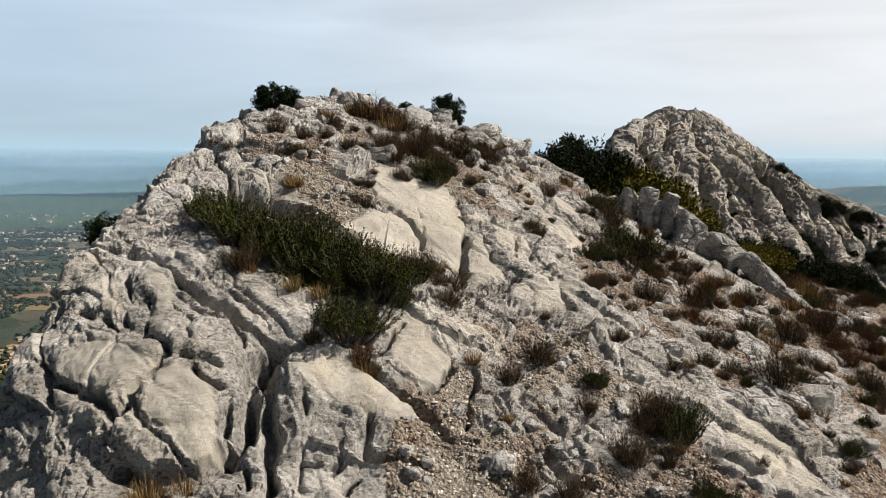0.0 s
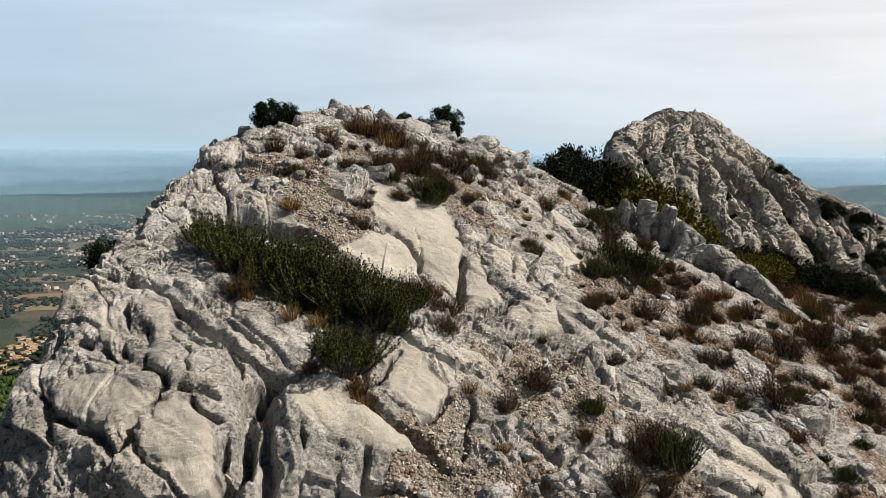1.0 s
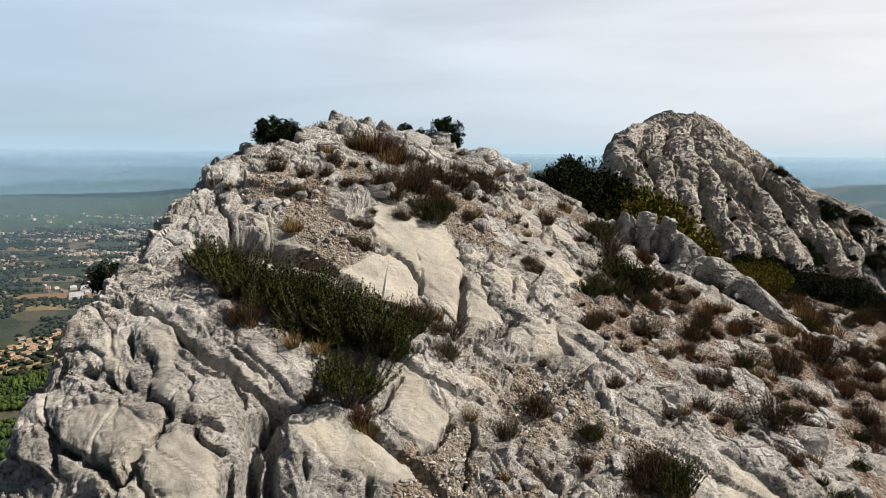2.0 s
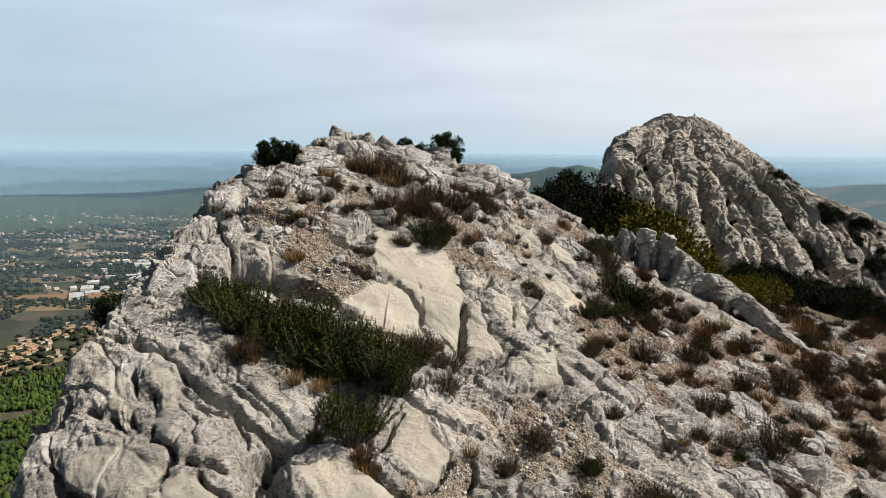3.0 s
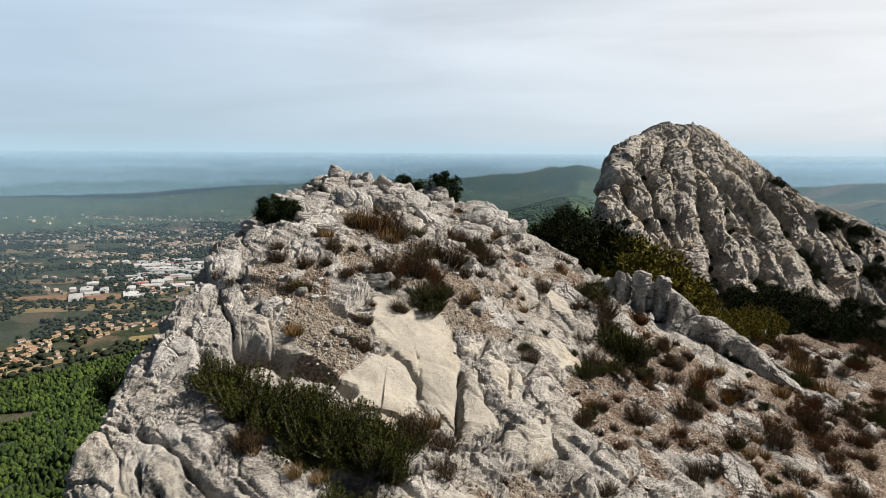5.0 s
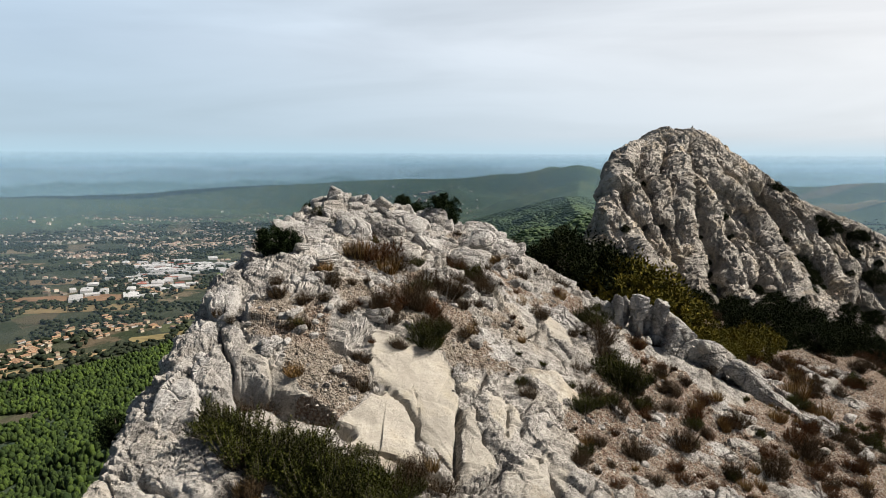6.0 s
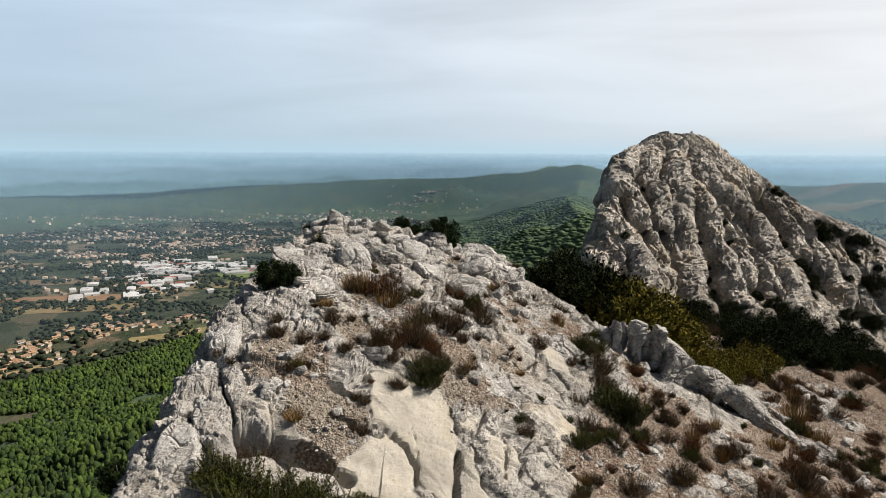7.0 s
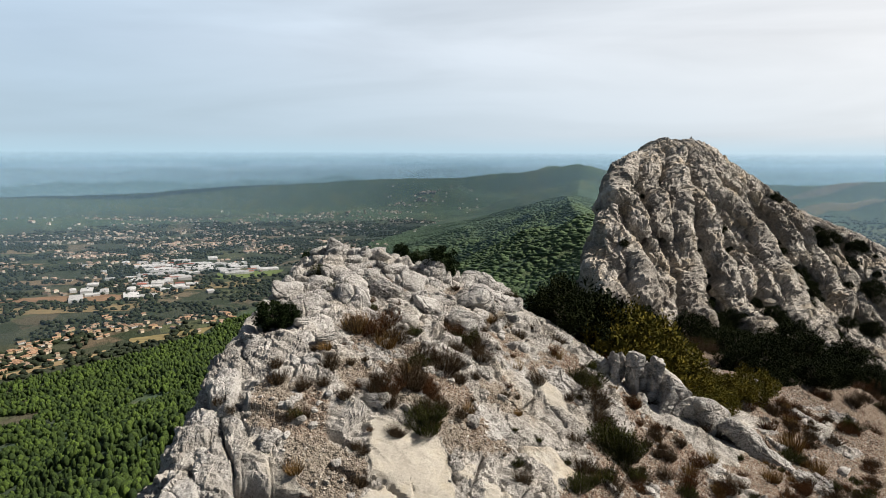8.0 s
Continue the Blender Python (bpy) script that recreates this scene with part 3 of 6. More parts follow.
    RIDGE_GRID.update(xs=xs, ys=ys, v=v.reshape(ny, nx, 3), soil=soil.reshape(ny, nx))
    me = raw_mesh("ridge", v, grid_faces(nx, ny), False)
    set_attr(me, "soil", soil)
    set_attr(me, "smooth", smooth)
    tagged(linked("ground_ridge", me, RIDGE), "bare pale jointed limestone ridge with scree between the outcrops", "rock ridge", kind="structure")


CRAG_GRID = {}
# gullies between the ribs of the face: line, depth, half width
GULLIES = [
    ("41,116,5 38,112,1 37,109,-2 35,105,-5 32,101,-8", 9.0, 3.6),
    ("41,115,4 41,110,-1 40,107,-5 41,104,-9 42,101,-12 43,98,-15 42,94,-17", 9.0, 3.6),
    ("46,125,7 45,116,3 46,113,-1 47,110,-4 48,106,-9 48,103,-12 48,100,-15", 9.0, 3.6),
    ("53,122,0 54,119,-3 58,120,-6 58,115,-9 58,107,-14 56,100,-17 54,93,-19", 9.0, 3.6),
    ("62,128,-0 62,123,-6 64,119,-11 66,117,-14", 9.0, 3.6),
    ("74,127,-8 76,124,-11 78,121,-15", 9.0, 3.6),
    ("36,114,4 35,110,-0 33,106,-3 33,103,-7 32,99,-10 31,94,-14", 9.0, 3.6),
    ("30,110,-0 31,106,-3 31,103,-6 27,97,-9", 2.8, 1.5),
    ("27,112,-1 29,108,-2 29,103,-5", 2.8, 1.5),
    ("56,132,5 56,125,0 58,122,-4", 2.8, 1.5),
    ("32,116,4 32,111,1 32,107,-3", 2.8, 1.5),
    ("25,94,-10 25,90,-13 25,86,-15", 2.8, 1.5),
    ("30,100,-8 30,95,-12 29,90,-15", 2.8, 1.5),
    ("35,102,-8 35,98,-13 34,93,-16", 2.8, 1.5),
    ("43,113,1 45,110,-3 46,106,-8", 2.8, 1.5),
    ("46,105,-10 46,102,-13 46,96,-17", 2.8, 1.5),
    ("54,114,-6 54,109,-9 56,106,-13", 2.8, 1.5),
    ("64,128,-2 64,124,-6 64,122,-9", 2.8, 1.5),
    ("68,127,-5 71,125,-8 73,122,-12", 2.8, 1.5),
    ("69,118,-15 68,113,-19 69,108,-22", 2.8, 1.5),
    ("82,123,-15", 2.8, 1.5),
    ("41,123,8 42,118,5 44,117,4", 2.8, 1.5),
    ("36,120,7 38,116,5 40,115,4", 2.8, 1.5),
    ("31,117,3 34,115,4 36,114,4", 2.8, 1.5),
    ("24,102,-5 28,103,-5 32,103,-7", 2.8, 1.5),
    ("27,105,-3 25,99,-6 25,94,-10", 2.8, 1.5),
]


RIBS = []


def rib(line, radius):
    """A rounded rib of the crag from its head down to its foot."""
    RIBS.append((np.array([[float(k) for k in q.split(",")] for q in line.split()]), radius))


rib("44.0,123.0,7.3 40.0,112.1,0.8 38.9,106.8,-4.4 38.6,102.5,-9.3 37.2,96.8,-14.4 36.6,89.2,-18.3", 2.4)
rib("38.2,112.3,1.7 37.8,107.9,-2.7 37.7,104.3,-6.8", 1.3)
rib("42.9,113.4,0.8 44.4,108.9,-4.6 44.5,105.2,-8.7 44.9,102.3,-11.9 45.5,99.2,-14.9 45.8,93.8,-17.9 43.8,81.2,-18.3", 2.3)
rib("47.7,106.3,-8.9 48.4,103.3,-12.1 47.4,99.6,-14.9", 1.5)
rib("46.6,122.6,6.0 46.9,114.7,-0.3 51.1,114.9,-3.2 53.9,113.1,-6.9 54.8,107.1,-11.8 55.6,101.1,-16.1 52.4,91.6,-18.9", 2.7)
rib("51.7,127.6,6.0 52.4,122.3,1.4 54.7,121.1,-1.6", 1.6)
rib("59.7,127.7,0.1 60.3,125.1,-3.0", 2.0)
rib("63.8,131.7,0.5 63.7,126.3,-4.1 65.4,122.5,-9.1 65.1,117.3,-13.5", 2.0)
rib("68.0,129.5,-3.8 69.5,124.2,-9.3 69.3,120.4,-13.0 69.6,115.8,-17.3 69.0,109.1,-21.8", 2.2)
rib("72.0,127.1,-7.4 73.3,122.0,-12.1 74.6,117.5,-16.6 73.2,112.0,-21.5", 2.0)
rib("78.5,126.7,-9.0 78.0,121.0,-13.0 77.6,117.3,-16.6", 2.0)
rib("82.6,125.3,-10.7 80.5,119.0,-14.8 78.2,113.9,-19.9", 2.2)
rib("60.0,103.1,-17.5 54.2,90.3,-19.4 48.0,76.1,-18.1 34.9,52.2,-11.8", 1.9)
rib("34.9,118.1,6.0 31.4,112.3,3.1 28.3,107.8,0.5 26.2,105.6,-2.5", 2.4)
rib("37.3,119.6,6.7 35.0,111.3,1.8 35.2,107.0,-2.6 34.6,103.1,-6.7", 2.1)
rib("30.1,110.0,1.8 30.6,105.1,-2.4 31.5,101.6,-6.5", 2.0)
rib("26.3,107.7,-2.7 25.7,100.2,-4.6 26.9,97.2,-7.7 28.5,93.3,-12.0 29.0,89.2,-15.1", 2.5)
rib("25.0,104.3,-6.9 23.5,95.2,-9.9 23.8,87.6,-13.2 25.2,84.2,-15.5", 2.1)
rib("32.6,102.2,-6.6 33.5,99.0,-10.5 32.5,92.7,-15.2 29.2,84.9,-17.2", 1.8)


def rib_mesh(line, radius, seed):
    """A long rounded rock mass along a line, broken across by joints and sunk into the face."""
    leg = np.concatenate([[0], np.cumsum(np.linalg.norm(np.diff(line, axis=0), axis=1))])
    count, sides = int(leg[-1] / 0.22), 46
    s = np.linspace(0, leg[-1], count)
    c = np.stack([np.interp(s, leg, line[:, k]) for k in range(3)], -1)
    for _ in range(int(1.2 / 0.22) * 3):
        c[1:-1] = (c[:-2] + 2 * c[1:-1] + c[2:]) / 4
    along = np.gradient(c, axis=0)
    along /= np.linalg.norm(along, axis=1, keepdims=True)
    side = np.cross(along, np.array([0.0, -0.7, 0.7]))
    side /= np.linalg.norm(side, axis=1, keepdims=True)
    out = np.cross(side, along)
    a = np.linspace(0, 2 * math.pi, sides, endpoint=False)
    end = np.clip(np.minimum(s, leg[-1] - s) / (1.6 * radius), 0, 1)
    r = radius * (0.25 + 0.75 * np.sqrt(1 - (1 - end) ** 2)) * (0.85 + 0.3 * s / leg[-1])
    ring = side[:, None] * (0.9 * np.cos(a))[None, :, None] + out[:, None] * np.sin(a)[None, :, None]
    p = (c - out * 0.45 * radius)[:, None] + ring * r[:, None, None]
    p, ring = p.reshape(-1, 3), ring.reshape(-1, 3)
    run = np.repeat(s, sides) + 60.0 * seed
    round_ = np.tile(a, count) * radius
    w = np.stack([run, p[:, 0], p[:, 2]], -1)
    bend = 0.5 * np.stack([vnoise(p / 1.4, seed), vnoise(p / 1.4, seed + 1), vnoise(p / 1.4, seed + 2)], -1)
    d = 0.45 * radius * vnoise(p / (1.7 * radius), seed) + 0.18 * radius * vnoise(p / (0.7 * radius), seed + 4)
    lean, gap, own = cells((np.stack([run / 2.6, round_ / 1.9, 0 * run], -1) + 0.5 * bend), seed)
    d += 0.42 * (own - 0.5) + 0.7 * lean - 0.38 * (1 - step(0, 0.07, gap))
    lean, gap, own = cells((np.stack([run / 0.95, round_ / 0.6, 0 * run], -1) + bend), seed + 3)
    d += 0.16 * (own - 0.5) + 0.35 * lean - 0.14 * (1 - step(0, 0.10, gap))
    d += 0.07 * fbm(p / 0.5, 3, seed)
    p = p + ring * d[:, None]
    i = np.arange(count * sides).reshape(count, sides)
    f = np.stack([i[:-1], np.roll(i[:-1], -1, 1), np.roll(i[1:], -1, 1), i[1:]], -1).reshape(-1, 4)
    return raw_mesh("rib", p, f[:, ::-1], False)


def make_crag():
    """The second summit: a steep limestone crag beyond the saddle, of rounded ribs with narrow clefts between them."""
    xs = np.concatenate([np.linspace(6, 20, 60)[:-1], np.linspace(20, 86, 500)[:-1], np.linspace(86, 112, 70)])
    ys = np.concatenate([np.linspace(31, 84, 110)[:-1], np.linspace(84, 132, 460), np.linspace(132, 150, 50)[1:]])
    nx, ny = len(xs), len(ys)
    X, Y = [a.ravel() for a in np.meshgrid(xs, ys)]
    v = np.stack([X, Y, crag_height(X, Y)], -1)
    n = grid_normals(v, nx, ny)
    high = step(60, 92, Y)
    w = v + 1.6 * np.stack([vnoise(v / 7, 1), vnoise(v / 7, 2), vnoise(v / 7, 3)], -1) + 0.35 * np.stack([vnoise(v / 1.7, 31), vnoise(v / 1.7, 32), vnoise(v / 1.7, 33)], -1)
    # ribs run down the face to the front and the right
    across, down = 0.94 * w[:, 0] + 0.34 * w[:, 1], -0.34 * w[:, 0] + 0.94 * w[:, 1]
    u = np.stack([across, down * 0.07 + 0.05 * w[:, 2], np.zeros(len(w))], -1)
    mass = 0.45 + 0.55 * step(128, 117, Y)
    d = high * mass * -1.0 * ridged(u / 5.5, 2, 13) + 0.25 * fbm(v / 6, 3, 22)
    d -= high * 0.35 * np.exp(-(vnoise(u / 2.1, 19) / 0.10) ** 2)
    lean, gap, own = cells(np.stack([across / 3.4, down / 6.0, w[:, 2] / 6.5], -1), 4)
    d += high * mass * (0.5 * (own - 0.5) + 1.3 * lean - 0.5 * (1 - step(0, 0.06, gap)))
    lean, gap, own = cells(np.stack([across / 1.5, down / 2.6, w[:, 2] / 2.4], -1), 7)
    d += (0.2 + 0.8 * high) * (0.28 * (own - 0.5) + 0.8 * lean - 0.3 * (1 - step(0, 0.08, gap)))
    lean, gap, own = cells(np.stack([across / 0.6, down / 1.0, w[:, 2] / 0.9], -1), 17)
    d += (0.2 + 0.8 * high) * (0.16 * (own - 0.5) + 0.4 * lean - 0.10 * (1 - step(0, 0.12, gap)))
    v = v + n * d[:, None]
    at = w * 0.3 + v * 0.7 + 0.35 * np.stack([vnoise(v / 1.6, 31), vnoise(v / 1.6, 32), vnoise(v / 1.6, 33)], -1)
    for line, depth, width in GULLIES:
        pts = np.array([[float(k) for k in q.split(",")] for q in line.split()])
        away = np.full(len(v), 1e9)
        for a, b in zip(pts, pts[1:]):
            t = np.clip(((at - a) @ (b - a)) / ((b - a) @ (b - a) + 1e-6), 0, 1)
            away = np.minimum(away, np.linalg.norm(at - a - t[:, None] * (b - a), axis=1))
        # rounded ribs meet in a narrow cleft
        k = 1 - np.clip(away / width, 0, 1)
        v = v - n * (depth * (1 - np.sqrt(1 - k * k)))[:, None]
    CRAG_GRID.update(xs=xs, ys=ys, v=v.reshape(ny, nx, 3))
    me = raw_mesh("crag", v, grid_faces(nx, ny), False)
    set_attr(me, "soil", 1 - high)
    set_attr(me, "smooth", np.zeros(len(v)))
    crag = linked("ground_crag", me, CRAG)
    for k, (line, radius) in enumerate(RIBS):
        linked("rib", rib_mesh(line, radius, 500 + k), CRAG, crag)
    tagged(crag, "steep grey limestone crag with ribs running down its face", "rock summit", kind="structure")


# ---------------------------------------------------------------- valley
PLAIN = -380.0
SPINE = [(-5, -900, -40), (-3, 60, -25), (45, 125, -28), (200, 700, -120), (470, 2500, -165), (900, 4200, -250)]

RANGE = [(-4000, 95), (-1857, 125), (-1090, 170), (-514, 195), (60, 208), (1020, 208), (1900, 180), (2500, 215), (3200, 250)]


def valley_height(x, y):
    """The plain, the mountain's wooded flanks on both sides of its spine, and low hills far off."""
    best = np.full(len(x), -1e9)
    for (x0, y0, z0), (x1, y1, z1) in zip(SPINE, SPINE[1:]):
        t = np.clip(((x - x0) * (x1 - x0) + (y - y0) * (y1 - y0)) / ((x1 - x0) ** 2 + (y1 - y0) ** 2), 0, 1)
        dist = np.hypot(x - x0 - t * (x1 - x0), y - y0 - t * (y1 - y0))
        top = z0 + t * (z1 - z0)
        best = np.maximum(best, PLAIN + (top - PLAIN) * np.clip(1 - dist / 930, 0, 1) ** 1.7)
    p = np.stack([x, y, np.zeros(len(x))], -1)
    r = np.hypot(x, y)
    flank = np.clip((best - PLAIN) / 100, 0, 1)
    z = best + flank * 22 * fbm(p / 170, 3, 41) * step(60, 240, r)
    # a long low range closes the plain
    crest = np.interp(x, [k[0] for k in RANGE], [k[1] for k in RANGE])
    hills = crest * (1 + 0.08 * fbm(p / 520, 5, 44)) * np.exp(-((r - 4560 - 120 * vnoise(p / 900, 46)) / 270) ** 2) * step(500, 2500, y)
    for far, part, seed in ((3780, 0.34, 51), (4180, 0.62, 52)):
        hills = np.maximum(hills, part * crest * np.clip(0.55 + 0.9 * fbm(p / 700, 4, seed), 0, 1.25) * np.exp(-((r - far) / 190) ** 2) * step(500, 2500, y))
    return z + hills + 4 * fbm(p / 300, 2, 45)


def make_valley():
    a = np.concatenate([np.linspace(-48, 48, 560), np.linspace(48, 312, 110)[1:]])
    r = 20 * np.exp(np.linspace(0, math.log(4790 / 20), 230))
    A, R = [k.ravel() for k in np.meshgrid(np.radians(a), r)]
    X, Y = R * np.sin(A), R * np.cos(A)
    v = np.stack([X, Y, valley_height(X, Y)], -1)
    me = raw_mesh("valley", v, grid_faces(len(a), len(r)))
    wood = np.clip((v[:, 2] - PLAIN - 8) / 12, 0, 1)
    set_attr(me, "wood", wood)
    m = Nodes("valley_land")
    field = m.voronoi(0.0085, "F1", (1.0, 0.6, 1, 0, 0, 25), out=1)
    sep = m.nt.nodes.new("ShaderNodeSeparateColor")
    m.link(field, sep.inputs[0])
    col = m.ramp(sep.outputs[0], (0.0, (0.035, 0.043, 0.026)), (0.5, (0.042, 0.048, 0.030)), (0.55, (0.105, 0.080, 0.052)), (0.66, (0.13, 0.105, 0.07)), (0.72, (0.05, 0.055, 0.034)), (0.9, (0.075, 0.085, 0.042)), (1.0, (0.11, 0.10, 0.065)))
    thick = m.ramp(m.noise(0.012, 6, 0.6), (0.44, 1.0), (0.54, 0.0))
    col = m.mix(thick, col, (0.024, 0.034, 0.016))
    woods = m.ramp(m.noise(0.05, 8, 0.7), (0.3, (0.030, 0.060, 0.034)), (0.7, (0.062, 0.094, 0.055)))
    woods = m.mix(m.ramp(m.noise(0.006, 6, 0.62), (0.50, 0.0), (0.62, 0.75)), woods, (0.085, 0.105, 0.048))
    woods = m.mix(m.ramp(m.noise(0.02, 5, 0.7), (0.60, 0.0), (0.70, 0.6)), woods, (0.15, 0.13, 0.09))
    col = m.mix(m.attr("wood"), col, woods)
    nrm = m.bump(m.noise(0.08, 6, 0.7), 0.8, 6.0)
    tagged(linked("ground", me, m.done(col, 0.95, nrm)), "wide valley floor with fields and woods under a wooded mountain flank", "ground", kind="structure")


def make_backdrop():
    """The far plain and hills beyond the valley, up to the horizon, with blue haze painted into their glow."""
    a = np.linspace(-180, 180, 720)
    h = np.linspace(0, 1, 30)
    A, T = [k.ravel() for k in np.meshgrid(np.radians(a), h)]
    R = 4850.0
    v = np.stack([R * np.sin(A), R * np.cos(A), -420 + 555 * T], -1)
    me = raw_mesh("distance", v, grid_faces(len(a), len(h)))
    m = Nodes("painted_haze_distance")
    sep = m.nt.nodes.new("ShaderNodeSeparateXYZ")
    m.link(m.pos, sep.inputs[0])
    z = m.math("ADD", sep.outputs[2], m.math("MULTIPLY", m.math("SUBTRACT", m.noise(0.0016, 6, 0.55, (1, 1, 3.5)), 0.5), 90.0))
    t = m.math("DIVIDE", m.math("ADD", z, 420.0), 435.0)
    # blue haze is painted into the colour, paler towards the horizon
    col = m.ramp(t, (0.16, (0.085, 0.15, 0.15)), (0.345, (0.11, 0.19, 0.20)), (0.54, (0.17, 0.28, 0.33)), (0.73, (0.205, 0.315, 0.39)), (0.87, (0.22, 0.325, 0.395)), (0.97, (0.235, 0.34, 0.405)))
    # low hills one behind the other, the farther ones painted paler as by haze
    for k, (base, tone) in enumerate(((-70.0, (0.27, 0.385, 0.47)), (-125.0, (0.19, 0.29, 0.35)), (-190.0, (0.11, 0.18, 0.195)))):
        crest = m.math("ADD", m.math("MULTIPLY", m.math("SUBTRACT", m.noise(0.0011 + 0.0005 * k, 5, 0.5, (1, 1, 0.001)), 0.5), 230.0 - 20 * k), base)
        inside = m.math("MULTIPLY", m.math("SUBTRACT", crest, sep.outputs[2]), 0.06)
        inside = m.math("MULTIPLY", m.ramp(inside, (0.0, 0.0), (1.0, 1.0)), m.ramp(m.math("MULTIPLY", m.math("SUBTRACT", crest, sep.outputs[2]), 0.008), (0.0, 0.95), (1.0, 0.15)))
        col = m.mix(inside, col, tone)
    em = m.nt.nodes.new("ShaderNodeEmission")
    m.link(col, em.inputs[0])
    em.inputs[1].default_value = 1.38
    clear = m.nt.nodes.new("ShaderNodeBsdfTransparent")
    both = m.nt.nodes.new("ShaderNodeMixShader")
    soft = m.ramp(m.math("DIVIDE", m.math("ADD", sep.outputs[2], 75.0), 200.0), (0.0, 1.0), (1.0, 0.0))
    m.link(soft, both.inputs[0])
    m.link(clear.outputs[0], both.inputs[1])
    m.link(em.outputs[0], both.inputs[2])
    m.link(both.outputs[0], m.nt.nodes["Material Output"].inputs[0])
    tagged(linked("backdrop", me, m.mat), "far plain and low hills with blue haze painted into their glowing colour", "distance", kind="structure")


def make_haze():
    """Thin summer haze over the valley, imitated by eight added see-through sheets one behind the other, clearing
    upwards.
    """
    m = Nodes("haze_sheet_tint")
    m.nt.nodes.remove(m.bsdf)
    sep = m.nt.nodes.new("ShaderNodeSeparateXYZ")
    m.link(m.pos, sep.inputs[0])
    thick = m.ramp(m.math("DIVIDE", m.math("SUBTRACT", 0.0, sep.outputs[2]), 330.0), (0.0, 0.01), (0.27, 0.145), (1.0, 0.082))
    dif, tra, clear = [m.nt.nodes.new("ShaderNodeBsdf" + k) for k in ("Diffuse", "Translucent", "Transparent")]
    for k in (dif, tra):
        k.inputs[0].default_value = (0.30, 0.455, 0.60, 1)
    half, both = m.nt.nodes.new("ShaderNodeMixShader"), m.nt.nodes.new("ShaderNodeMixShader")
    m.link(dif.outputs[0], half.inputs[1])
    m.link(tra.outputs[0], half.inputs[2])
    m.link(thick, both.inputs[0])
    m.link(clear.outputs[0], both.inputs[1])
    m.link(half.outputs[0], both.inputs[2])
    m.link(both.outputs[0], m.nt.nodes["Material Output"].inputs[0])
    # added upright sheets round the ridge, each tinting what lies behind it
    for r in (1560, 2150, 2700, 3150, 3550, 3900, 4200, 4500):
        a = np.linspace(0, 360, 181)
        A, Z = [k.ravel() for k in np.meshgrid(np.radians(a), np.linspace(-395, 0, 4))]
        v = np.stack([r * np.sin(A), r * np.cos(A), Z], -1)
        tagged(linked("haze_veil", raw_mesh("haze_veil", v, grid_faces(len(a), 4)), m.mat), "added see-through blue sheet standing in for haze over the valley", "haze", kind="structure")


make_ridge()
make_crag()
make_valley()
make_backdrop()
make_haze()

# ---------------------------------------------------------------- boulders and outcrops
def cube_ball(n):
    """Unit directions over a ball, n x n on each of six sides, with the sides welded."""
    g = np.tan(np.linspace(-1, 1, n) * math.pi / 4)
    A, B = [k.ravel() for k in np.meshgrid(g, g)]
    one = np.ones(len(A))
    sides = [(A, B, one), (B, A, -one), (one, A, B), (-one, B, A), (B, one, A), (A, -one, B)]
    pts = np.concatenate([np.stack(s, -1) for s in sides])
    faces = np.concatenate([grid_faces(n, n) + k * n * n for k in range(6)])
    key = np.round(pts, 5)
    _, first, back = np.unique(key, axis=0, return_index=True, return_inverse=True)
    pts = pts[first]
    return pts / np.linalg.norm(pts, axis=1, keepdims=True), back.reshape(-1)[faces]


BALLS = {n: cube_ball(n) for n in (8, 16, 30, 56, 84)}


def rock_points(dirs, w, d, h, seed, sharp=9.0, crack=1.0, facets=12):
    """A broken block: a soft polyhedron, split by joints and roughened."""
    rng = np.random.RandomState(seed)
    n = rng.normal(size=(facets, 3))
    n /= np.linalg.norm(n, axis=1, keepdims=True)
    n = np.concatenate([n, np.eye(3), -np.eye(3)])
    off = np.concatenate([rng.uniform(0.72, 1.05, facets), rng.uniform(0.82, 1.0, 6)])
    r = (np.maximum(dirs @ n.T, 0) / off) ** sharp
    r = r.sum(1) ** (-1 / sharp)
    size = np.array([w, d, h]) / 2
    p = dirs * r[:, None] * size
    out = dirs / size
    out /= np.linalg.norm(out, axis=1, keepdims=True)
    k = min(1.0, (w * d * h) ** (1 / 3))
    at = p + 50.0 * seed
    q = turned(at + 0.06 * np.stack([vnoise(at / 0.5, 3), vnoise(at / 0.5, 4), vnoise(at / 0.5, 6)], -1), 10 + 30 * rng.rand(), 25 * rng.rand(), 90 * rng.rand())
    lean, joint, own = cells(q / (np.array([1.15, 0.95, 0.75]) * max(k, 0.45)), seed)
    disp = crack * k * ((0.12 * (own - 0.5) + 0.22 * lean) * step(0, 0.15, joint) - 0.11 * (1 - step(0, 0.06, joint)))
    lean, joint, own = cells(q / (np.array([0.34, 0.26, 0.2]) * max(k, 0.4)), seed + 5)
    disp += crack * k * ((0.04 * (own - 0.5) + 0.10 * lean) * step(0, 0.15, joint) - 0.030 * (1 - step(0, 0.10, joint)))
    disp += k * (0.09 * fbm(at / 0.8, 3, seed) - (0.3 + 0.7 * crack) * 0.030 * ridged(at / 0.30, 3, seed + 2) + 0.008 * fbm(at / 0.07, 2, seed))
    return p + out * disp[:, None]


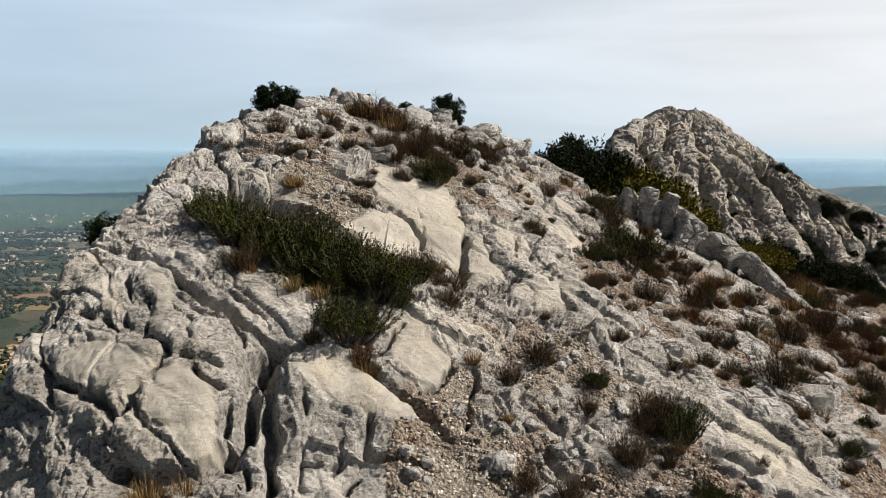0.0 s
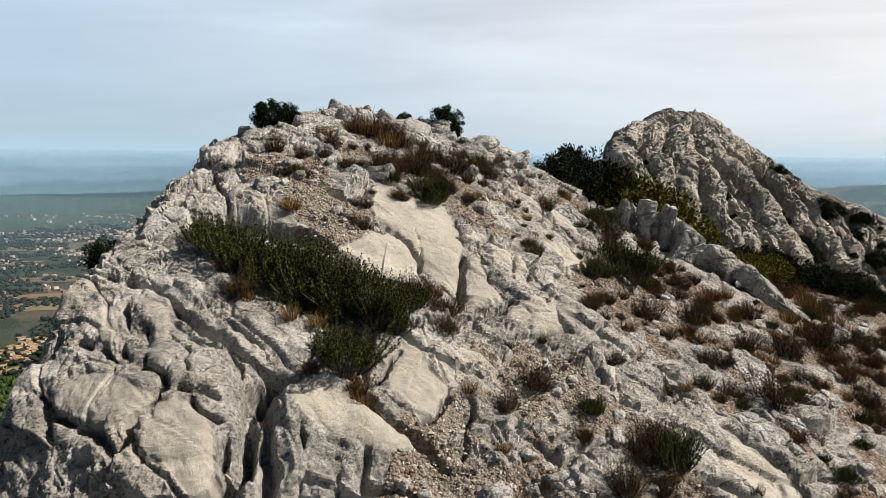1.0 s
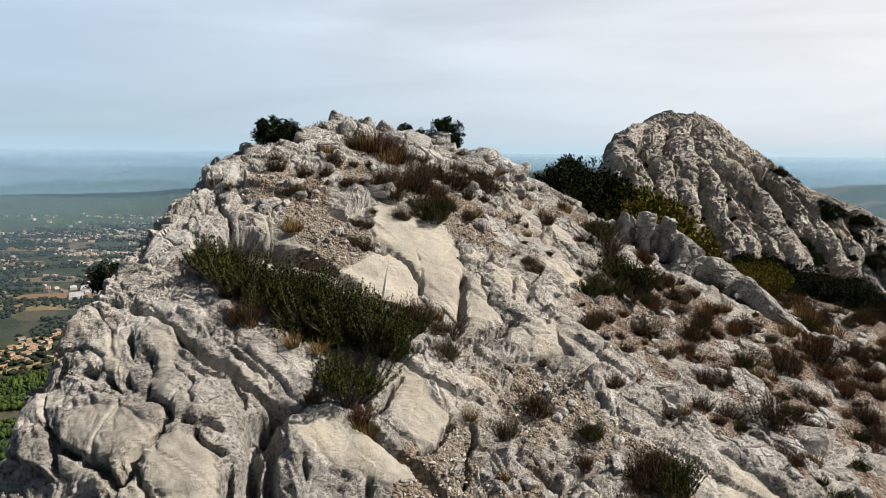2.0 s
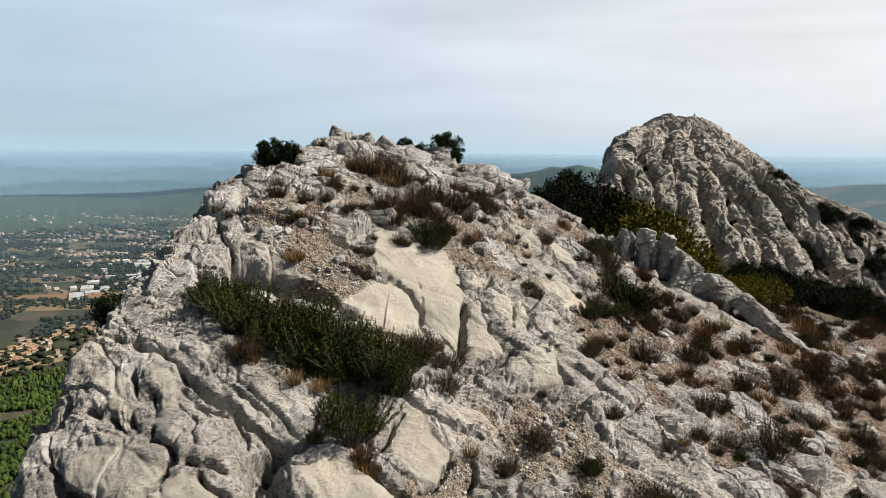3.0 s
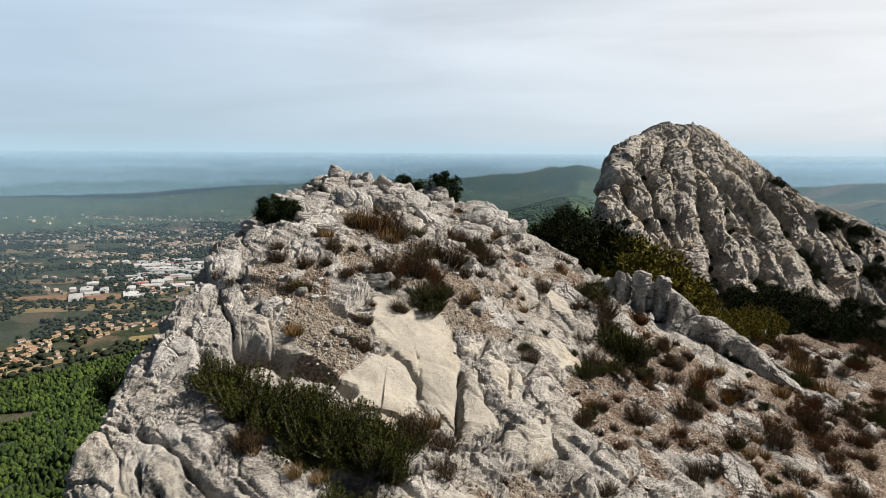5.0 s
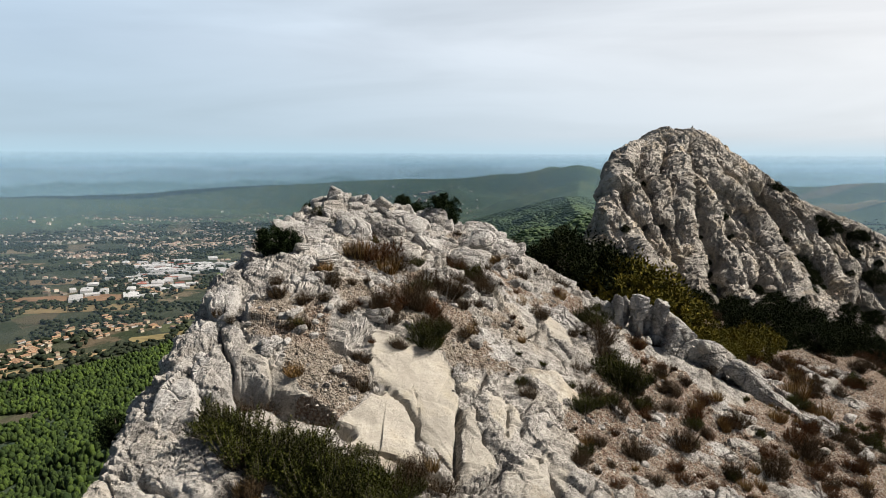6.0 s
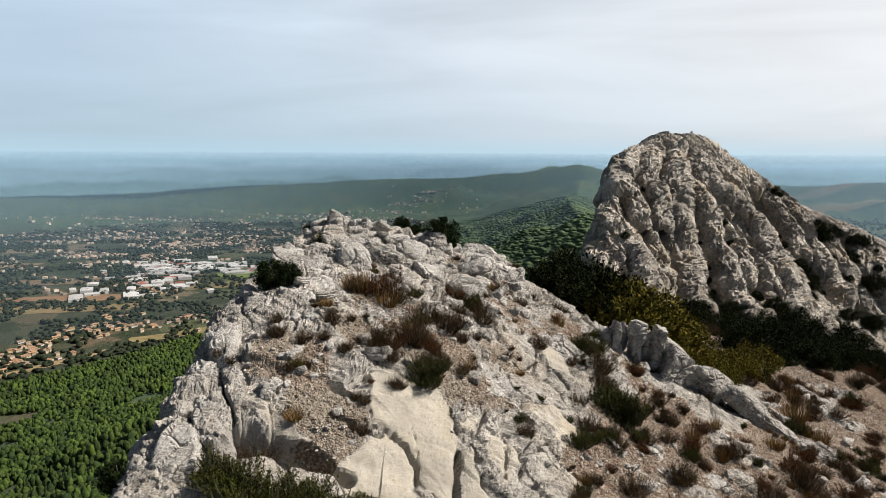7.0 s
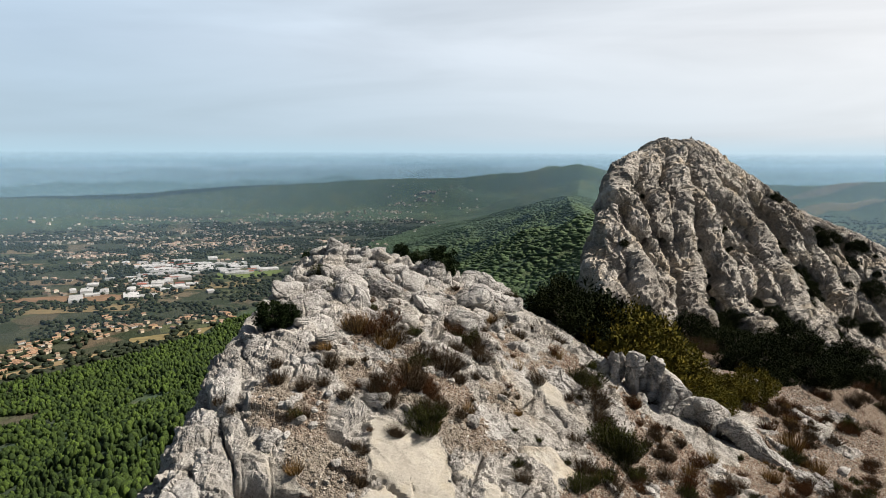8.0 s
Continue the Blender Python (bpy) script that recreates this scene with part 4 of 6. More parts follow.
def boulder(x, y, z, w, d, h, lean, seed, tip=18, turn=0, sharp=9.0, crack=1.0, label="weathered pale limestone block bedded in the ridge", group="limestone blocks", mat=None):
    big = w * h
    n = 84 if big > 1.6 else 56 if big > 0.45 else 30
    dirs, faces = BALLS[n]
    ob = linked("limestone_block", raw_mesh("limestone_block", rock_points(dirs, w * 1.12, d * 1.12, h * 1.12, seed, sharp, crack), faces, False), mat or ROCK)
    ob.matrix_basis = pose(x, y, z, tip, lean, turn)
    return tagged(ob, label, "boulder", group)


def outcrop(x, y, z, tip, lean, outline, thick, dome, seed, smooth=False):
    """A block of the bedrock between its joints: an outline in its own plane, rounded edges, a domed and broken face."""
    corners = np.array([[float(k) for k in q.split(",")] for q in outline.split()])
    if not smooth:
        thick, dome = (0.55 if y < 20 else 0.9) * thick, (0.6 if y < 20 else 1.0) * dome
    lo, hi = corners.min(0) - 0.14, corners.max(0) + 0.14
    gap = 0.022 if y < 12 else 0.034 if y < 17 else 0.05
    us, vs = np.arange(lo[0], hi[0] + gap, gap), np.arange(lo[1], hi[1] + gap, gap)
    U, V = [k.ravel() for k in np.meshgrid(us, vs)]
    p = np.stack([U, V, np.zeros(len(U))], -1) + 31.7 * seed
    warp = 0.055 * np.stack([fbm(p / 0.35, 3, seed), fbm(p / 0.35, 3, seed + 9)], -1)
    d = edge_distance(np.stack([U, V], -1) + warp, corners) + 0.02
    size = max(d.max(), 0.05)
    rim = min(0.16, size * 0.4)
    k = np.clip(d / rim, 0, 1)
    h = thick * np.sqrt(np.clip(1 - (1 - k) ** 2, 0, 1)) + dome * (1 - (1 - np.clip(d / size, 0, 1)) ** 2)
    h = np.where(d < 0, 4.0 * d, h)
    rng = np.random.RandomState(seed)
    q = turned(p + 0.045 * np.stack([vnoise(p / 0.5, 1), vnoise(p / 0.5, 2), vnoise(p / 0.5, 3)], -1), 20, 15, 360 * rng.rand())
    c = 0.28 if smooth else 1.0
    own_lean, joint, own = cells(q / np.array([0.95, 0.62, 0.7]), seed)
    h += c * (0.08 * (own - 0.5) + 0.26 * own_lean) - (0.15 if smooth else 1) * 0.06 * (1 - step(0, 0.05, joint))
    own_lean, joint, own = cells(q / np.array([0.26, 0.17, 0.2]), seed + 3)
    rough = step(-0.2, 0.4, vnoise(p / 0.6, seed + 5))
    h += c * (0.12 + 0.88 * rough) * (0.045 * (own - 0.5) + 0.14 * own_lean - 0.02 * (1 - step(0, 0.06, joint)))
    own_lean, joint, own = cells(q / np.array([0.10, 0.065, 0.08]), seed + 6)
    h += c * (0.06 + 0.94 * rough) * (0.022 * (own - 0.5) + 0.06 * own_lean)
    h += (0.1 + 0.9 * c) * (0.05 * fbm(p / 0.6, 3, seed + 7) - c * 0.022 * ridged(p / 0.24, 3, seed + 8)) + 0.006 * fbm(p / 0.06, 2, seed)
    v = np.stack([U + 0.05 * vnoise(p / 0.3, 4), V + 0.05 * vnoise(p / 0.3, 5), h], -1)
    faces = grid_faces(len(us), len(vs))
    faces = faces[(d[faces] > -0.13).all(1)]
    used, back = np.unique(faces, return_inverse=True)
    me = raw_mesh("bedrock_block", v[used], back.reshape(faces.shape), smooth)
    ob = linked("bedrock_block", me, SLAB if smooth else ROCK)
    ob.matrix_basis = pose(x, y, z, tip, lean, 0)
    label = "smooth cream limestone slab split from its neighbours by joints" if smooth else "pale rounded limestone block of the jointed bedrock"
    return tagged(ob, label, "rock outcrop", "bedrock blocks")


outcrop(0.50, 11.06, -3.24, 28, 17, "-0.62,-0.06 -0.34,0.39 0.24,0.36 0.49,0.10 0.45,-0.14 0.14,-0.39 -0.36,-0.26", 0.16, 0.03, 19, True)
outcrop(1.90, 13.21, -2.89, 27, 17, "-0.59,-0.16 -0.22,0.45 0.58,0.74 0.59,-0.10 0.14,-0.51 -0.51,-0.43", 0.14, 0.02, 25, True)
outcrop(-5.66, 15.39, -0.34, 27, -13, "-0.59,0.06 -0.28,0.72 0.31,0.52 0.53,-0.62 0.03,-0.68", 0.23, 0.08, 31, False)
outcrop(-4.93, 13.65, -0.82, 30, -2, "-0.45,0.47 -0.08,0.58 0.48,-0.29 0.22,-0.50 -0.17,-0.26", 0.20, 0.06, 32, False)
outcrop(-5.42, 16.41, 0.28, 28, -6, "-0.48,0.17 -0.24,0.84 0.18,0.75 0.45,-0.83 0.10,-0.92", 0.23, 0.08, 33, False)
outcrop(-5.00, 18.16, 0.73, 26, -7, "-0.57,1.01 0.23,0.54 0.57,-0.44 0.17,-0.94 -0.41,-0.17", 0.23, 0.08, 34, False)
outcrop(-2.14, 18.62, 0.56, 25, 17, "-0.92,-0.03 -0.32,0.48 0.57,0.25 0.75,-0.19 -0.08,-0.51", 0.16, 0.03, 35, False)
outcrop(-3.81, 16.39, 0.16, 29, 7, "-0.39,0.01 0.07,0.65 0.41,0.24 0.19,-0.46 -0.27,-0.44", 0.18, 0.04, 36, False)
outcrop(-5.29, 12.66, -1.31, 32, -8, "-0.61,0.05 -0.43,1.45 0.26,1.05 0.51,0.22 0.40,-0.56 0.06,-1.04 -0.19,-1.17", 0.23, 0.12, 37, False)
outcrop(-1.04, 19.82, 0.45, 23, 22, "-0.52,-0.17 -0.06,0.53 0.43,0.12 0.15,-0.48", 0.14, 0.02, 38, False)
outcrop(2.24, 21.42, -0.97, 22, 29, "-1.12,0.54 -0.12,1.00 1.12,0.45 0.94,-0.93 0.05,-0.66 -0.86,-0.40", 0.23, 0.06, 39, False)
outcrop(3.96, 22.49, -1.57, 24, 27, "-1.20,0.56 -0.12,0.93 1.00,0.46 0.74,-0.88 -0.42,-1.08", 0.20, 0.06, 40, False)
outcrop(3.14, 17.15, -2.40, 22, 28, "-1.03,0.52 -0.08,0.94 0.89,0.50 0.56,-0.98 -0.34,-0.97", 0.18, 0.04, 42, True)
outcrop(5.41, 16.79, -3.58, 22, 27, "-0.72,0.06 0.07,0.59 0.86,0.22 0.36,-0.37 -0.56,-0.50", 0.16, 0.03, 44, False)
outcrop(1.62, 18.05, -1.34, 22, 29, "-0.72,0.40 0.01,0.86 0.86,0.19 0.29,-0.73 -0.44,-0.73", 0.16, 0.04, 45, False)
outcrop(4.25, 13.68, -3.59, 23, 21, "-0.43,0.20 0.06,0.57 0.29,0.07 0.29,-0.37 -0.21,-0.46", 0.18, 0.05, 46, False)
outcrop(4.31, 12.21, -3.94, 23, 18, "-0.58,0.48 -0.16,0.58 0.35,0.15 0.78,-0.19 0.34,-0.48 -0.21,-0.47 -0.52,-0.08", 0.18, 0.05, 48, False)
outcrop(5.39, 9.82, -4.80, 24, 14, "-0.62,0.56 -0.03,0.53 0.29,-0.01 0.56,-0.47 0.09,-0.55 -0.29,-0.06", 0.16, 0.04, 51, False)
outcrop(2.02, 9.14, -4.33, 30, 11, "-0.40,0.06 0.04,0.28 0.31,0.12 0.23,-0.21 -0.18,-0.26", 0.16, 0.04, 54, False)
outcrop(2.68, 10.23, -4.06, 28, 12, "-0.26,0.23 0.16,0.21 0.34,-0.07 0.00,-0.29 -0.24,-0.09", 0.14, 0.03, 55, False)
outcrop(-4.45, 29.16, 1.40, 14, 3, "-0.50,2.05 0.62,1.02 1.26,-1.06 0.58,-2.12 -0.96,-0.67 -0.99,0.78", 0.36, 0.12, 58, False)
outcrop(-4.30, 26.33, 1.33, 11, -0, "-0.99,0.34 -0.59,1.29 0.33,0.64 0.94,-0.57 0.58,-1.14 -0.27,-0.56", 0.27, 0.08, 59, False)
outcrop(-2.36, 26.26, 1.13, 11, 9, "-1.50,0.90 -0.46,1.88 0.63,0.59 1.09,-0.68 0.74,-1.63 -0.51,-1.06", 0.27, 0.08, 60, False)
outcrop(0.24, 26.02, 0.51, 12, 16, "-1.69,0.25 -0.32,0.65 1.11,0.77 1.35,-0.04 0.45,-0.76 -0.89,-0.87", 0.27, 0.06, 61, False)
outcrop(-2.16, 18.89, 0.52, 19, 17, "-1.01,0.05 -0.20,0.83 0.87,0.26 0.90,-0.41 0.06,-0.40 -0.62,-0.32", 0.27, 0.05, 62, False)
outcrop(-1.62, 17.88, 0.06, 22, 20, "-0.47,0.06 -0.10,0.43 0.42,0.15 0.43,-0.31 -0.29,-0.33", 0.27, 0.08, 63, False)
outcrop(-3.60, 19.88, 1.05, 14, 4, "-0.65,0.17 -0.09,0.83 0.47,0.17 0.53,-0.69 -0.26,-0.47", 0.23, 0.08, 64, False)
outcrop(-1.02, 19.29, 0.27, 17, 23, "-0.37,0.16 0.22,0.42 0.31,-0.13 -0.16,-0.45", 0.23, 0.06, 65, False)
outcrop(1.88, 23.09, -0.48, 15, 24, "-0.61,0.60 0.29,0.70 0.64,-0.22 0.12,-0.80 -0.44,-0.28", 0.27, 0.06, 66, False)
outcrop(3.58, 24.12, -0.97, 17, 25, "-0.64,-0.01 0.53,0.51 0.52,-0.09 -0.41,-0.41", 0.23, 0.04, 67, False)
outcrop(3.95, 22.40, -1.66, 20, 27, "-0.66,0.37 0.59,0.81 0.69,0.07 -0.08,-0.90 -0.53,-0.35", 0.27, 0.06, 68, False)
outcrop(0.74, 20.49, -0.34, 14, 28, "-0.48,0.18 0.31,0.54 0.47,-0.19 -0.30,-0.53", 0.23, 0.06, 69, False)
outcrop(-4.17, 18.89, 0.88, 18, -1, "-0.69,0.26 -0.12,0.70 0.73,0.10 0.45,-0.60 -0.37,-0.46", 0.23, 0.08, 70, False)
outcrop(-3.68, 17.60, 0.52, 23, 6, "-0.44,0.30 0.21,0.53 0.40,-0.37 -0.18,-0.46", 0.23, 0.08, 71, False)
outcrop(-0.26, 22.32, 0.40, 11, 21, "-0.38,0.42 0.23,0.71 0.31,-0.37 -0.16,-0.76", 0.18, 0.04, 72, False)
outcrop(3.24, 25.72, -0.52, 12, 23, "-0.55,0.34 0.44,0.45 0.54,-0.22 -0.44,-0.57", 0.23, 0.04, 73, False)
outcrop(2.57, 31.63, -0.75, 10, 26, "-0.69,0.20 0.07,0.73 0.83,-0.22 -0.22,-0.71", 0.23, 0.04, 74, False)
outcrop(-5.68, 15.47, -0.43, 23, -14, "-0.69,0.03 -0.26,0.51 0.43,0.35 0.53,-0.37 -0.01,-0.52", 0.36, 0.12, 75, False)
outcrop(-5.91, 14.60, -0.69, 24, -17, "-0.52,0.26 -0.17,0.45 0.28,0.15 0.47,-0.46 -0.06,-0.39", 0.27, 0.08, 76, False)
outcrop(-5.19, 14.27, -0.66, 25, -6, "-0.37,0.43 -0.02,0.51 0.42,-0.18 0.16,-0.53 -0.19,-0.22", 0.27, 0.08, 77, False)
outcrop(-3.68, 16.16, 0.01, 25, 8, "-0.42,0.02 -0.12,0.37 0.30,0.31 0.34,-0.24 -0.10,-0.46", 0.23, 0.08, 80, False)
outcrop(-4.63, 17.76, 0.58, 21, -4, "-0.37,0.32 -0.03,0.57 0.35,-0.29 0.05,-0.60", 0.23, 0.08, 81, False)
outcrop(-4.90, 15.36, -0.21, 24, -3, "-0.35,0.25 0.01,0.36 0.33,-0.18 0.01,-0.42", 0.23, 0.08, 82, False)
# the rib of upright blades behind the scree
boulder(6.45, 25.1, -2.0, 0.42, 0.7, 1.0, -14, 90, -10, 35, 30, 1.0, "upright thin grey limestone blade of a broken rib", "rib of blades")
boulder(6.85, 24.8, -2.0, 0.3, 0.9, 1.55, -5, 91, -6, 5, 30, 1.0, "upright thin grey limestone blade of a broken rib", "rib of blades")
boulder(7.1, 25.2, -1.9, 0.5, 0.6, 1.25, 4, 92, -2, 50, 30, 1.0, "upright thin grey limestone blade of a broken rib", "rib of blades")
boulder(7.55, 24.7, -2.0, 0.36, 0.9, 1.75, 3, 93, 2, 10, 30, 1.0, "upright thin grey limestone blade of a broken rib", "rib of blades")
boulder(8.0, 24.9, -2.15, 0.55, 0.7, 1.2, 14, 94, 6, 40, 30, 1.0, "upright thin grey limestone blade of a broken rib", "rib of blades")
boulder(8.3, 24.5, -2.25, 0.34, 0.9, 1.6, 9, 95, 10, 0, 30, 1.0, "upright thin grey limestone blade of a broken rib", "rib of blades")
boulder(8.75, 24.5, -2.6, 0.6, 1.0, 1.3, 26, 96, 14, 25, 30, 1.0, "upright thin grey limestone blade of a broken rib", "rib of blades")
boulder(9.1, 24.3, -3.0, 1.7, 1.3, 1.7, 24, 76, 5, 10, 18, 0.55, "rounded grey limestone hump of a broken rib", "rib of blades")
boulder(10.3, 24.2, -3.5, 1.8, 1.1, 1.4, 36, 77, 5, 12, 18, 0.55, "long grey limestone plate sloping along the rib", "rib of blades")
boulder(11.8, 24.0, -4.35, 2.6, 0.9, 0.9, 38, 78, 8, 8, 18, 0.55, "long grey limestone plate sloping along the rib", "rib of blades")
boulder(13.3, 23.9, -5.45, 1.9, 0.7, 0.5, 36, 79, 8, 8, 18, 0.55, "long grey limestone plate sloping along the rib", "rib of blades")


def cairn():
    """A small pile of stones on the crag's top."""
    i = np.argmax(CRAG_GRID["v"][..., 2])
    x, y, z = CRAG_GRID["v"].reshape(-1, 3)[i]
    root = new("cairn")
    root.matrix_basis = pose(x, y, z - 0.1) @ Matrix.Scale(0.5, 4)
    dirs, faces = BALLS[8]
    for k, (dx, dz, s) in enumerate(((-0.3, 0.05, 0.6), (0.3, 0.05, 0.65), (0.0, 0.3, 0.6), (0.05, 0.6, 0.48), (0.0, 0.85, 0.34))):
        ob = linked("stone", raw_mesh("stone", rock_points(dirs, s, s * 0.9, s * 0.7, 300 + k, 8.0, 0.4, 8), faces, False), ROCK, root)
        ob.matrix_basis = pose(dx, 0, dz, 5 * k, 7 * k, 40 * k)
    tagged(root, "small cairn of grey stones on the crag's top", "cairn")


cairn()

# ---------------------------------------------------------------- plants
def quads(centre, along, across):
    """Flat leaves: one four-sided blade at each centre."""
    v = np.stack([centre - along, centre + across * 0.9, centre + along, centre - across * 0.9], 1).reshape(-1, 3)
    return v, np.arange(len(v)).reshape(-1, 4)


def unit(v):
    return v / (np.linalg.norm(v, axis=1, keepdims=True) + 1e-9)


def ribbons(root, tip, bend, width, segs=3):
    """Thin tapered stems from root to tip, bowed by bend."""
    n = len(root)
    t = np.linspace(0, 1, segs + 1)[None, :, None]
    line = root[:, None] + (tip - root)[:, None] * t + bend[:, None] * (t * (1 - t))
    side = unit(np.cross(tip - root, np.random.RandomState(n).normal(size=(n, 3))))
    wide = width[:, None, None] * (1 - 0.85 * t)
    v = np.stack([line - side[:, None] * wide, line + side[:, None] * wide], 2).reshape(-1, 3)
    base = np.arange(n)[:, None] * 2 * (segs + 1) + 2 * np.arange(segs)[None]
    f = np.stack([base, base + 1, base + 3, base + 2], -1).reshape(-1, 4)
    return v, f, line


def bush_parts(seed, stems, leaves, height, leaf, thin, droop=0.25, start=0.3, wild=0.75):
    """A low bush one metre wide: stems fanning from the root, with narrow leaves along them."""
    rng = np.random.RandomState(seed)
    a, r = rng.uniform(0, 2 * math.pi, stems), np.sqrt(rng.rand(stems)) * 0.5
    lump = 0.75 + 0.25 * np.sin(a * 3 + seed) + 0.12 * np.sin(a * 7 + 2 * seed)
    root = np.stack([np.cos(a) * r * 0.35, np.sin(a) * r * 0.35, np.full(stems, -0.06)], -1)
    top = height * (0.45 + 0.55 * np.sqrt(np.clip(1 - (r / 0.5) ** 2, 0, 1))) * rng.uniform(0.7, 1.1, stems) * lump
    tip = np.stack([np.cos(a) * r * lump, np.sin(a) * r * lump, top], -1) + rng.normal(0, 0.03, (stems, 3))
    bend = np.stack([np.cos(a), np.sin(a), np.ones(stems) * 0.5], -1) * (r * droop)[:, None]
    sv, sf, line = ribbons(root, tip, bend, np.full(stems, 0.006 if not thin else 0.0045))
    t = start + (1 - start) * rng.rand(stems, leaves)
    p = root[:, None] + (tip - root)[:, None] * t[..., None] + bend[:, None] * (t * (1 - t))[..., None]
    way = unit(tip - root)[:, None] + rng.normal(0, wild, (stems, leaves, 3)) + np.array([0, 0, 0.2])
    way = unit(way.reshape(-1, 3))
    size = leaf * rng.uniform(0.6, 1.25, (stems * leaves, 1))
    side = unit(np.cross(way, rng.normal(size=way.shape)))
    lv, lf = quads(p.reshape(-1, 3) + way * size, way * size, side * size * (0.42 if not thin else 0.13))
    return sv, sf, lv, lf


def bush_kind(name, seed, leaf_mat, label, category, **how):
    sv, sf, lv, lf = bush_parts(seed, **how)
    root = new(name)
    linked("stem", raw_mesh("stem", sv, sf), DRY if leaf_mat in (DRY, RUST) else BARK, root, "thin woody stems")
    linked("foliage", raw_mesh("foliage", lv, lf, False), leaf_mat, root)
    return tagged(root, label, category)


def tuft_kind(seed, mat, label):
    rng = np.random.RandomState(seed)
    n = 240
    a, r = rng.uniform(0, 2 * math.pi, n), np.sqrt(rng.rand(n))
    root = np.stack([np.cos(a) * r * 0.3, np.sin(a) * r * 0.3, np.full(n, -0.04)], -1)
    tip = np.stack([np.cos(a) * r * 0.55, np.sin(a) * r * 0.55, rng.uniform(0.25, 0.7, n)], -1) + rng.normal(0, 0.08, (n, 3))
    bend = np.stack([np.cos(a), np.sin(a), np.full(n, 1.2)], -1) * 0.16
    v, f, _ = ribbons(root, tip, bend, np.full(n, 0.011))
    return tagged(linked("grass_tuft", raw_mesh("blades", v, f), mat), label, "grass tuft")


def clump_crown(rng, clumps, leaves, spread, radius, leaf, floor=-1.0):
    """A crown of many small leafy clumps with gaps between them; spread: its half sizes."""
    d = unit(rng.normal(size=(clumps, 3)))
    d[:, 2] = np.maximum(d[:, 2], floor)
    c = d * (0.35 + 0.65 * rng.rand(clumps, 1) ** 0.5) * np.array(spread) * (0.8 + 0.3 * rng.rand(clumps, 1))
    out = unit(rng.normal(size=(clumps * leaves, 3)))
    rad = np.repeat(radius * rng.uniform(0.6, 1.25, clumps), leaves)[:, None]
    p = np.repeat(c, leaves, 0) + out * rad * rng.rand(clumps * leaves, 1) ** 0.4
    way = unit(out + 0.6 * rng.normal(size=out.shape) + np.array([0, 0, 0.4]))
    side = unit(np.cross(way, rng.normal(size=way.shape)))
    s = leaf * rng.uniform(0.6, 1.3, (len(p), 1))
    return quads(p, way * s, side * s * 0.55), c


def tube(points, radii, sides=6):
    """A tapered limb along points."""
    points = np.asarray(points, float)
    t = unit(np.gradient(points, axis=0))
    u = unit(np.cross(t, np.array([0.31, 0.87, 0.2])))
    w = np.cross(t, u)
    a = np.linspace(0, 2 * math.pi, sides, endpoint=False)
    ring = points[:, None] + np.asarray(radii)[:, None, None] * (u[:, None] * np.cos(a)[None, :, None] + w[:, None] * np.sin(a)[None, :, None])
    i = np.arange(len(points) * sides).reshape(-1, sides)
    f = np.stack([i[:-1], np.roll(i[:-1], -1, 1), np.roll(i[1:], -1, 1), i[1:]], -1).reshape(-1, 4)
    return ring.reshape(-1, 3), f


def tree_kind(name, seed, mat, label, category, spread, trunk, clumps=90, leaves=60, radius=0.2, leaf=0.045):
    """A small tree: trunk with limbs, and a crown of clumps."""
    rng = np.random.RandomState(seed)
    (lv, lf), c = clump_crown(rng, clumps, leaves, spread, radius, leaf, -0.75)
    mid = np.array([0, 0, trunk + spread[2] * 0.75])
    root = new(name)
    linked("crown", raw_mesh("crown", lv + mid, lf, False), mat, root)
    top = mid + np.array([0.03, 0, spread[2] * 0.3])
    v, f = tube([(0, 0, -0.25), (0.03, 0.02, mid[2] * 0.4), (0, 0.03, mid[2] * 0.8), top], [0.085 * spread[0] + 0.02, 0.07 * spread[0] + 0.015, 0.05 * spread[0], 0.02])
    linked("trunk", raw_mesh("trunk", v, f), BARK, root, "grey gnarled trunk")
    for k in range(5):
        e = c[k * 7 % len(c)] * 0.8 + mid
        s = np.array([0.02, 0.02, mid[2] * (0.35 + 0.1 * k)])
        v, f = tube([s, s * 0.5 + e * 0.5 + np.array([0, 0, 0.05]), e], [0.03 * spread[0] + 0.012, 0.02 * spread[0] + 0.008, 0.008], 5)
        linked("limb", raw_mesh("limb", v, f), BARK, root, "grey bare limb")
    return tagged(root, label, category)


def ground_z(x, y):
    """The ridge's own surface at a spot of the plan."""
    g = RIDGE_GRID
    i, j = np.searchsorted(g["xs"], x), np.searchsorted(g["ys"], y)
    return float(g["v"][j - 1:j + 2, i - 1:i + 2, 2].mean())


def crag_z(x, y):
    """The crag's own broken surface, found near a spot of the plan."""
    g = CRAG_GRID
    i, j = np.searchsorted(g["xs"], x), np.searchsorted(g["ys"], y)
    part = g["v"][max(j - 14, 0):j + 14, max(i - 14, 0):i + 14].reshape(-1, 3)
    return float(part[np.argmin(np.hypot(part[:, 0] - x, part[:, 1] - y)), 2])


PRNG = random.Random(5)


def settle(kinds, group, spots, lift=0.0, at=ground_z, grow=1.0, sink=0.0):
    """Set copies of the kinds at spots, each 'x,y,width', turned and scaled at random."""
    for k, spot in enumerate(spots.split()):
        x, y, w = [float(a) for a in spot.split(",")]
        ob = copy_thing(kinds[k % len(kinds)], pose(x, y, at(x, y) + lift - sink * w, PRNG.uniform(-8, 8), PRNG.uniform(-8, 8), PRNG.uniform(0, 360)))
        s = w * grow * PRNG.uniform(0.95, 1.2)
        ob.scale = (s, s, s * PRNG.uniform(0.85, 1.15))
        ob["group"] = group


